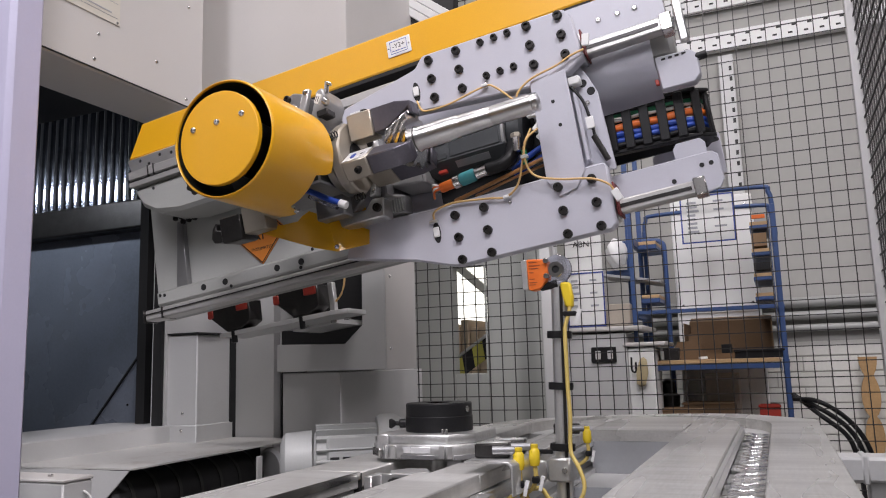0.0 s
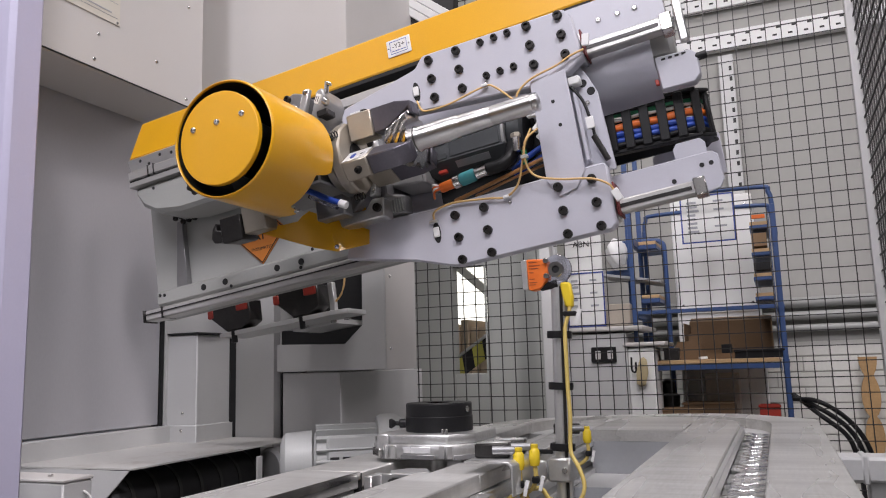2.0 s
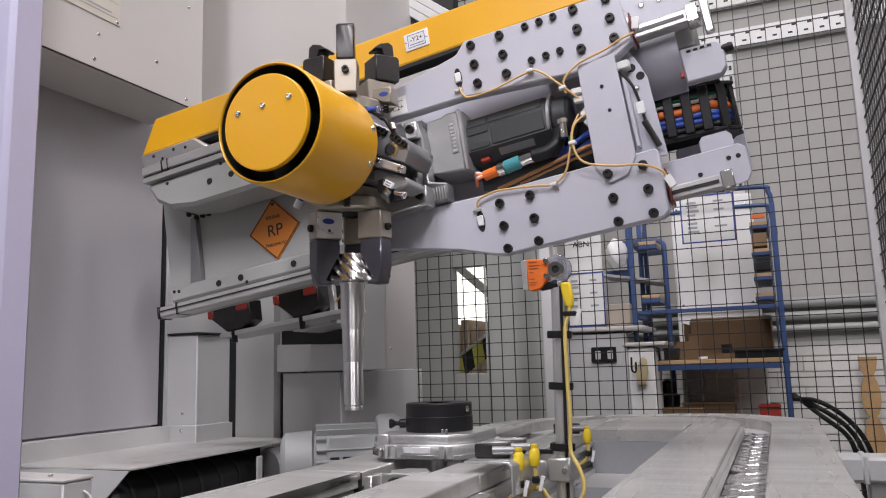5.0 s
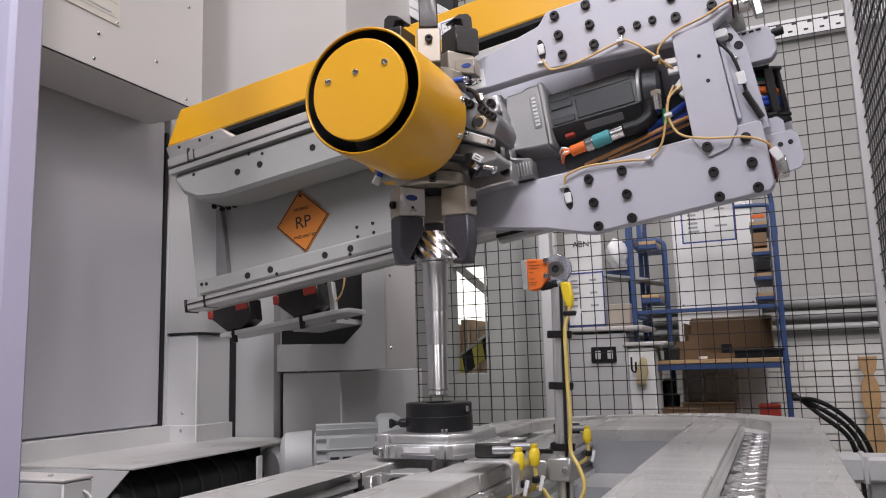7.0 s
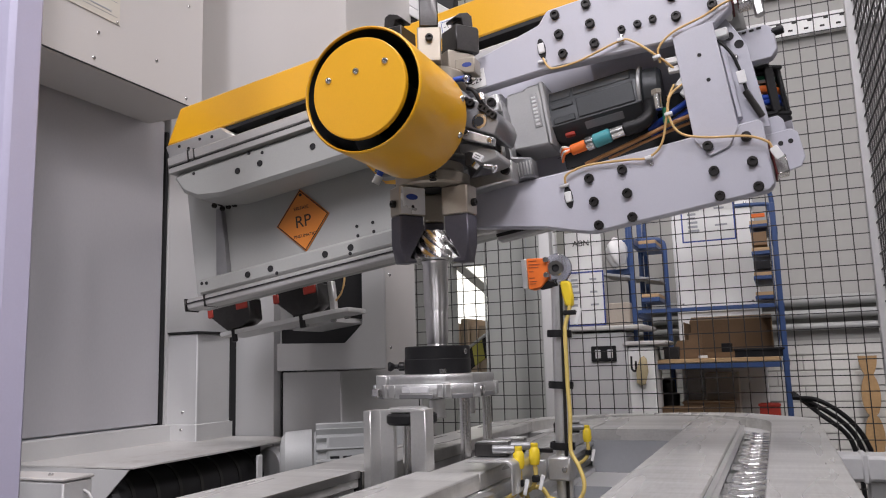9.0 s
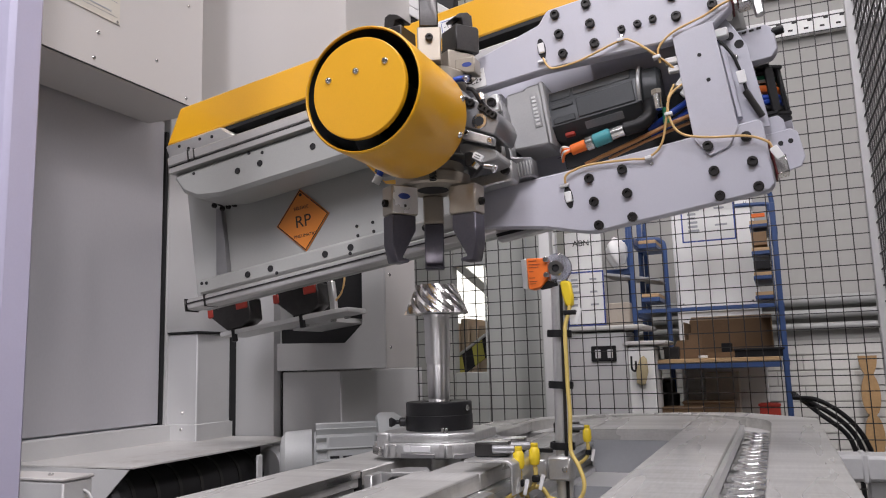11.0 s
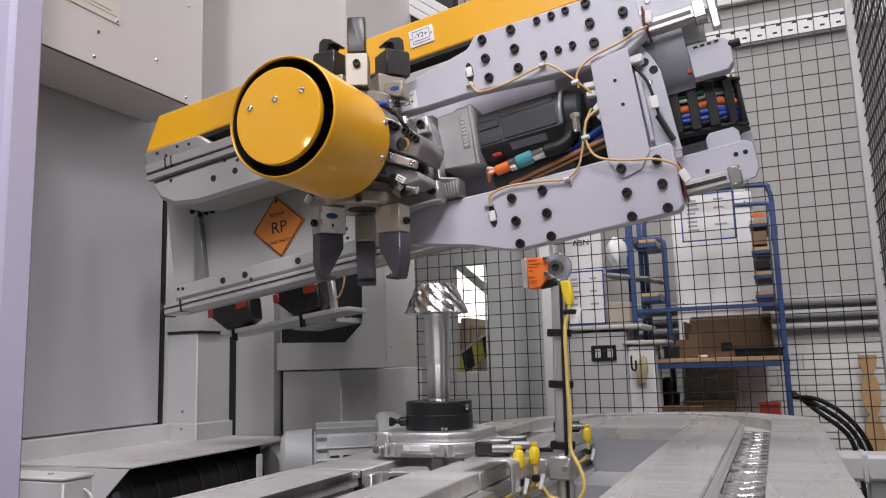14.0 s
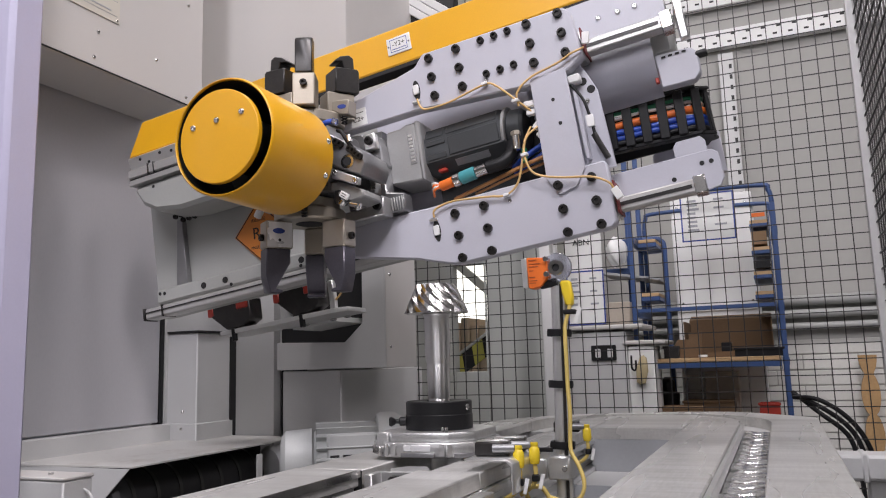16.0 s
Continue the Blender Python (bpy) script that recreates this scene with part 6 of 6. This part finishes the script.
def poster(x0, x1, y, z0, z1, label, border, rows_):
    m = thing("notice_sheet", pose((x0 + x1) / 2, y, (z0 + z1) / 2), label, "notice")
    w, h = (x1 - x0) / 2, (z1 - z0) / 2
    part("sheet", box(-w, w, -0.002, 0.002, -h, h, 0.0005), PAPER, m)
    t = 0.006
    if border:
        for a0, a1, c0, c1 in ((-w, w, h - t, h), (-w, w, -h, -h + t), (-w, -w + t, -h + t, h - t), (w - t, w, -h + t, h - t)):
            part("border", box(a0, a1, -0.0035, -0.0022, c0, c1), BLUE_INK, m)
    jr = random.Random(3)
    for i in range(rows_):
        z = h * 0.7 - i * 1.4 * h / rows_
        part("text_bar", box(-w * 0.75, -w * 0.75 + w * jr.uniform(0.3, 0.55), -0.0034, -0.0022, z - 0.005, z + 0.005), GREYINK, m)
        if i % 2 == 0:
            part("text_bar", box(w * 0.25, w * jr.uniform(0.5, 0.7), -0.0034, -0.0022, z - 0.004, z + 0.004), GREYINK, m)
    return m


poster(-0.332, -0.115, 3.40, 1.54, 1.745, "white notice sheet with blue border and small print", True, 8)
sheet_a = poster(-0.80, -0.64, 3.216, 1.201, 1.43, "white notice sheet with blue border", True, 6)
sheet_b = poster(-0.805, -0.645, 3.222, 1.201, 1.60, "white sheet with large lettering behind the fence", False, 0)
writing("ABN", 0.036, pose(-0.005, -0.004, 0.150, 90), INK, sheet_b)


def white_cabinet():
    m = thing("white_cabinet", pose(-0.22, 3.85, 0), "white metal cabinet behind the rack", "cabinet")
    part("body", box(-0.19, 0.17, -0.12, 0.14, 0, 1.80, 0.005), WHITE, m)
    part("door", box(-0.185, 0.165, -0.130, -0.121, 1.26, 1.79, 0.003), WHITE, m)
    for x in (-0.16, 0.14):
        for z in (1.30, 1.75):
            share("screw", PAN, m, pose(x, -0.130, z))
    return m


white_cabinet()


def open_carton():
    m = thing("cardboard_box", pose(-0.18, 3.46, 1.053), "open brown cardboard box on the wooden shelf", "cardboard box")
    part("bottom", box(-0.17, 0.17, -0.10, 0.16, 0, 0.004), CARTON_DARK, m)
    part("back_side", box(-0.17, 0.17, 0.155, 0.16, 0.004, 0.16), CARTON_DARK, m)
    part("front_side", plate([(-0.17, 0.004), (-0.10, 0.004), (-0.085, 0.05), (-0.12, 0.075), (-0.17, 0.03)], -0.10, -0.095), CARTON_DARK, m)
    part("front_side", box(-0.10, 0.17, -0.10, -0.095, 0.004, 0.022), CARTON_DARK, m)
    part("side", box(-0.17, -0.166, -0.094, 0.154, 0.004, 0.15), CARTON_DARK, m)
    part("side", box(0.166, 0.17, -0.094, 0.154, 0.004, 0.15), CARTON_DARK, m)
    part("flap", box(-0.17, 0.17, 0.0, 0.10, -0.002, 0.002, m=pose(0, 0.160, 0.162, 12)), CARTON_DARK, m)
    part("step_flap", plate([(-0.235, 0.0), (-0.10, 0.0), (-0.10, 0.105), (-0.150, 0.105), (-0.150, 0.075), (-0.195, 0.075)], -0.125, -0.120), CARTON_DARK, m)
    part("insert", box(-0.035, 0.005, 0.02, 0.10, 0.0045, 0.06, 0.002), BLACK, m)
    return m


open_carton()


def crate(x, y, z, w, d, h, material, label, cat):
    m = thing("parts_tray", pose(x, y, z), label, cat)
    b = box(-w, w, -d, d, 0, 0.005)
    part("floor", b, material, m)
    for x0, x1, y0, y1 in ((-w, w, -d, -d + 0.005), (-w, w, d - 0.005, d), (-w, -w + 0.005, -d + 0.005, d - 0.005), (w - 0.005, w, -d + 0.005, d - 0.005)):
        part("side", box(x0, x1, y0, y1, 0.005, h), material, m)
    part("rim", box(-w - 0.004, w + 0.004, -d - 0.006, -d - 0.001, h - 0.010, h, 0.002), material, m)
    return m


crate(-0.065, 3.345, 1.053, 0.09, 0.05, 0.035, BLACK, "black plastic parts tray on the shelf", "tray")
crate(-0.40, 3.36, 1.053, 0.03, 0.05, 0.05, STEEL_BLACK, "small dark parts tray on the shelf", "tray")
crate(-0.385, 3.38, 0.643, 0.09, 0.05, 0.215, CARDBOARD, "low brown carton on the lower shelf", "carton")
crate(-0.045, 3.40, 0.643, 0.038, 0.04, 0.225, RED, "red plastic bin on the lower shelf", "bin")
tagged(part("carton", box(-0.295, -0.160, 3.52, 3.66, 0.643, 0.99, 0.003), KRAFT), "tall brown carton standing on the lower shelf", "carton")
crate(-0.275, 3.44, 0.643, 0.10, 0.06, 0.235, CARTON_DARK, "dark brown open carton on the lower shelf", "carton")
tagged(part("machine_part", lathe([(0, 0), (0.030, 0), (0.030, 0.20), (0.045, 0.21), (0.048, 0.26), (0.030, 0.27), (0.030, 0.31), (0.012, 0.33), (0, 0.33)], pose(-0.45, 3.52, 0.643), 20), STEEL_BLACK), "dark cast machine part standing on the lower shelf", "machine part")
tagged(part("glue_stick", box(-0.296, -0.262, 3.325, 3.345, 1.0535, 1.064, 0.002), WHITE), "small white block on the shelf", "block")


def bench():
    m = thing("work_bench", pose(-0.68, 3.3, 0), "grey metal bench with pale top and double socket", "bench")
    part("body", box(-0.135, 0.115, -0.08, 0.25, 0, 1.17, 0.004), GREY, m, "grey sheet cabinet body")
    part("top", box(-0.15, 0.190, -0.10, 0.28, 1.178, 1.198, 0.006), GREY_WARM, m, "pale worn bench top")
    part("lower_top", box(0.10, 0.27, -0.09, 0.2, 1.112, 1.130, 0.005), GREY_WARM, m)
    part("side_bag", box(0.118, 0.225, -0.078, 0.1, 0.4, 1.108, 0.008), PAPER, m, "pale cloth cover hung on the bench")
    so = part("double_socket", box(-0.030, 0.073, -0.092, -0.081, 1.052, 1.115, 0.003), BLACK, m, "black double socket")
    for x in (-0.008, 0.042):
        part("socket_face", box(x - 0.004, x + 0.018, -0.094, -0.0921, 1.065, 1.10, 0.002), GREY, so)
    part("hook", cable([(0.135, -0.10, 1.07), (0.135, -0.102, 1.02), (0.15, -0.102, 1.012), (0.152, -0.102, 1.05)], 0.004), BLACK, m)
    part("glove", lathe([(0, -0.06), (0.018, -0.05), (0.024, 0), (0.014, 0.05), (0, 0.06)], pose(0.175, -0.10, 1.01, 0, 8) @ Matrix.Diagonal((1, 0.5, 1, 1)), 16), GLOVE, m, "tan cloth")
    return m


bench()
tagged(part("cardboard_box", box(-0.86, -0.63, 3.34, 3.56, 1.201, 1.275, 0.004), KRAFT), "flat brown cardboard box on the bench", "cardboard box")
tagged(part("cardboard_box", box(-0.640, -0.545, 3.24, 3.335, 1.201, 1.292, 0.004), KRAFT), "small brown cardboard box on the bench", "cardboard box")


def partition():
    m = thing("partition_wall", pose(-1.2, 3.25, 0), "grey panel partition with a glazed opening", "partition", kind="structure")

    def put(name, b, material, label=""):
        b.transform(pose(1.2, -3.25, 0))
        return part(name, b, material, m, label)
    put("panel", box(-1.172, -0.86, 3.24, 3.30, 0, 3.2, 0.003), PARTITION, "grey sheet panel")
    put("panel", box(-2.4, -1.335, 3.24, 3.30, 0, 3.2, 0.003), PARTITION, "grey sheet panel")
    put("panel", box(-1.334, -1.173, 3.245, 3.295, 0, 1.02, 0.003), PARTITION)
    put("panel", box(-1.334, -1.173, 3.245, 3.295, 1.50, 3.2, 0.003), PARTITION)
    put("edge_strip", box(-1.18, -1.172, 3.232, 3.2395, 0.0, 3.2), PARTITION)
    for x in (-1.28, -1.42, -0.98):
        put("seam", box(x - 0.0015, x + 0.0015, 3.237, 3.2395, 1.5, 3.2), GREYINK)
    return m


partition()


def hazard_rail():
    m = thing("hazard_board", pose(-1.345, 3.45, 1.1), "slanted board with black and yellow hazard stripes", "hazard board")
    q = pose(0, 0, 0, 0, -33)
    for i in range(4):
        x = -0.13 + i * 0.062
        b = plate([(x, -0.060), (x + 0.062, -0.060), (x + 0.100, 0.022), (x + 0.038, 0.022)], -0.004, 0.004)
        b.transform(q)
        part("stripe", b, BLACK if i % 2 else HAZARD, m)
    b = box(-0.12, 0.160, -0.01, 0.006, 0.0225, 0.036, 0.002)
    b.transform(q)
    part("edge_rail", b, ALU, m)
    for x, top in ((-0.10, -0.075), (0.10, 0.055)):
        part("stand", box(x - 0.015, x + 0.015, 0.008, 0.030, -1.1, top, 0.002), STEEL_GREY, m)
    return m


hazard_rail()
bright = tagged(part("light_panel", box(-2.3, -1.5, 5.6, 5.65, 1.35, 2.4), LITWALL), "bright window band seen through the opening", "window", kind="structure")


for k in range(4):
    tagged(part("roof_beam", box(-0.03, 0.03, -0.02, 0.02, -0.55, 0.55, 0.004, m=pose(-2.25 + k * 0.24, 5.45, 1.85, 0, -48)), PARTITION), "grey slanting roof beam before the bright window", "beam", "roof beams")


def timber_pile():
    m = thing("timber_pile", pose(-1.75, 4.6, 0), "pile of pale timber boards beyond the opening", "timber")
    jr = random.Random(5)
    for i in range(18):
        x = -0.45 + i * 0.052
        part("board", box(x, x + 0.046, -0.3 + jr.uniform(0, 0.05), 0.4, 0, 1.30 + jr.uniform(-0.03, 0.03), 0.004), PALE_WOOD, m)
    return m


timber_pile()


def cable_loop():
    m = thing("hose_bundle", pose(0.155, 3.0, 0), "black hoses arching to the floor", "hose")
    for k in range(3):
        part("hose", cable([(-0.115, 0.06 + k * 0.02, 0.905 + k * 0.008), (-0.04, 0, 0.900 - k * 0.022), (0.045 - k * 0.006, 0, 0.84 - k * 0.024), (0.100 - k * 0.02, 0, 0.75 - k * 0.01), (0.122 - k * 0.025, 0, 0.62), (0.12 - k * 0.02, 0, 0.3), (0.12 - k * 0.02, 0, 0.012)], 0.008), BLACK, m)
    return m


cable_loop()


def scallop_board():
    m = thing("scalloped_board", pose(0.392, 4.22, 0), "tan wooden board with scalloped edges leaning at the wall", "wooden board")
    pts_l, pts_r = [], []
    for i in range(61):
        z = 0.2 + i * 0.014
        wob = 0.014 + 0.026 * abs(math.sin(z * math.pi / 0.19)) ** 0.6
        pts_l.append((-wob, z))
        pts_r.append((wob, z))
    part("board", plate(pts_l + pts_r[::-1], -0.012, 0.012), TAN_BOARD, m)
    part("foot", box(-0.08, 0.08, -0.04, 0.04, 0, 0.2, 0.004), TAN_BOARD, m)
    return m


scallop_board()


def cross_beam():
    m = thing("cross_beam", pose(0.10, 1.74, 0), "pale grey cross beam on legs beside the conveyor", "beam")
    part("beam", box(-0.019, 0.222, -0.04, 0.04, 0.818, 0.866, 0.006), GREY, m)
    part("joint_sleeve", box(0.030, 0.042, -0.043, 0.043, 0.815, 0.869, 0.003), GREY, m)
    part("leg", box(0.040, 0.085, -0.022, 0.022, 0, 0.8175, 0.003), ALU, m)
    return m


cross_beam()


def upper_frame():
    m = thing("overhead_frame", pose(-1.2, 2.73, 0), "grey overhead frame profile before a dark cable duct", "frame")
    part("duct", box(-0.20, 0.12, 0.0, 0.05, 2.33, 3.3, 0.004), DARK, m)
    part("post", box(-0.24, -0.201, 0.0, 0.05, 0.0, 3.3, 0.003), GREY, m)
    for k in range(3):
        part("profile", box(-0.25, 0.25, -0.012, -0.001, -0.016, 0.016, 0.003, m=pose(-0.07, 0, 2.505 + k * 0.042, 0, 38)), GREY, m)
    return m


upper_frame()


# ---------- painted bricks of the wall behind the rack ----------
def bricks():
    me = mesh_of(box(-0.1205, 0.1205, -0.004, 0.0, -0.0352, 0.0352, 0.002), BRICK, "brick")
    jr = random.Random(11)
    for r in range(12):
        z = 0.40 + r * 0.0765
        for k in range(14):
            x = -0.75 + k * 0.247 + (0.1235 if r % 2 else 0)
            if z < 1.14:
                share("brick", me, wall_north, pose(x, 4.2995 + jr.uniform(-0.0015, 0.0), z, 0, 0, jr.uniform(-0.3, 0.3)))


bricks()


# ---------- moves ----------
S_ROWS = [(0, 0), (3.7, 0), (3.85, 0.012), (4.0, 0.056), (4.2, 0.116), (6.3, 0.775), (6.5, 0.842), (6.85, 0.958), (7.0, 0.998), (7.1, 1.0), (12.15, 1.0), (12.3, 0.983), (12.5, 0.920), (13, 0.755), (13.5, 0.600), (14, 0.440), (14.5, 0.287), (15, 0.117), (15.2, 0.052), (15.4, 0.005), (15.5, 0), (16, 0)]
TURN_ROWS = [(0, -90), (3.08, -90), (3.2, -66), (3.3, -36), (3.4, -3), (3.5, 8.1), (3.6, INCL), (16, INCL)]
LIFT_ROWS = [(0, 0), (8.05, 0), (8.2, 0.018), (8.5, 0.068), (8.8, 0.096), (9.0, 0.10), (10.1, 0.10), (10.9, 0.0), (16, 0)]


def between(rows, t):
    for (t0, a), (t1, b) in zip(rows, rows[1:]):
        if t0 <= t <= t1:
            return a + (b - a) * (t - t0) / (t1 - t0)
    return rows[-1][1]


def motions():
    drop = [(0, 1.93), (0.32, 1.93), (0.4, 1.88), (0.5, 1.72), (0.6, 1.54), (0.7, 1.37), (0.8, 1.17), (0.9, 0.99), (0.98, 0.895), (1.05, 0.89), (16, 0.89)]
    walk(shutter, [(t, pose(DOOR_X - 0.03, 1.07, zz)) for t, zz in drop])
    walk(slide_ob, [(t, slide_pose(1 + 0.5 * (s - 1))) for t, s in S_ROWS])
    walk(carriage_ob, [(t, slide_pose(s)) for t, s in S_ROWS])
    walk(head_ob, [(t, pose(0, 1.32 - PY, 0, 0, a, 0)) for t, a in TURN_ROWS])
    for j, J in JAWS:
        walk(j, [(0, J), (9.6, J), (10.0, J @ pose(0.016, 0, 0)), (16, J @ pose(0.016, 0, 0))])
    walk(lift_ob, [(t, pose(-0.578, 1.25, 0.8 + z)) for t, z in LIFT_ROWS])
    walk(pallet_ob, [(t, pose(-0.578, 1.319, 0.905 + z)) for t, z in LIFT_ROWS])
    # the shaft is held by the jaws, then stands in the pallet
    rows = []
    held = pose(0, 0, -0.496)
    times = sorted({t for t, _ in S_ROWS if t <= 7.1} | {t for t, _ in TURN_ROWS if t < 4} | {8.0})
    for t in times:
        rows.append((t, slide_pose(between(S_ROWS, t)) @ pose(0, 1.32 - PY, 0, 0, between(TURN_ROWS, t), 0) @ held))
    z0 = PZ - 0.496
    rows.append((10.1, pose(PX, 1.32, z0)))
    rows += [(10.9, pose(PX, 1.32, z0 - 0.10)), (16, pose(PX, 1.32, z0 - 0.10))]
    walk(pinion_ob, rows)


motions()
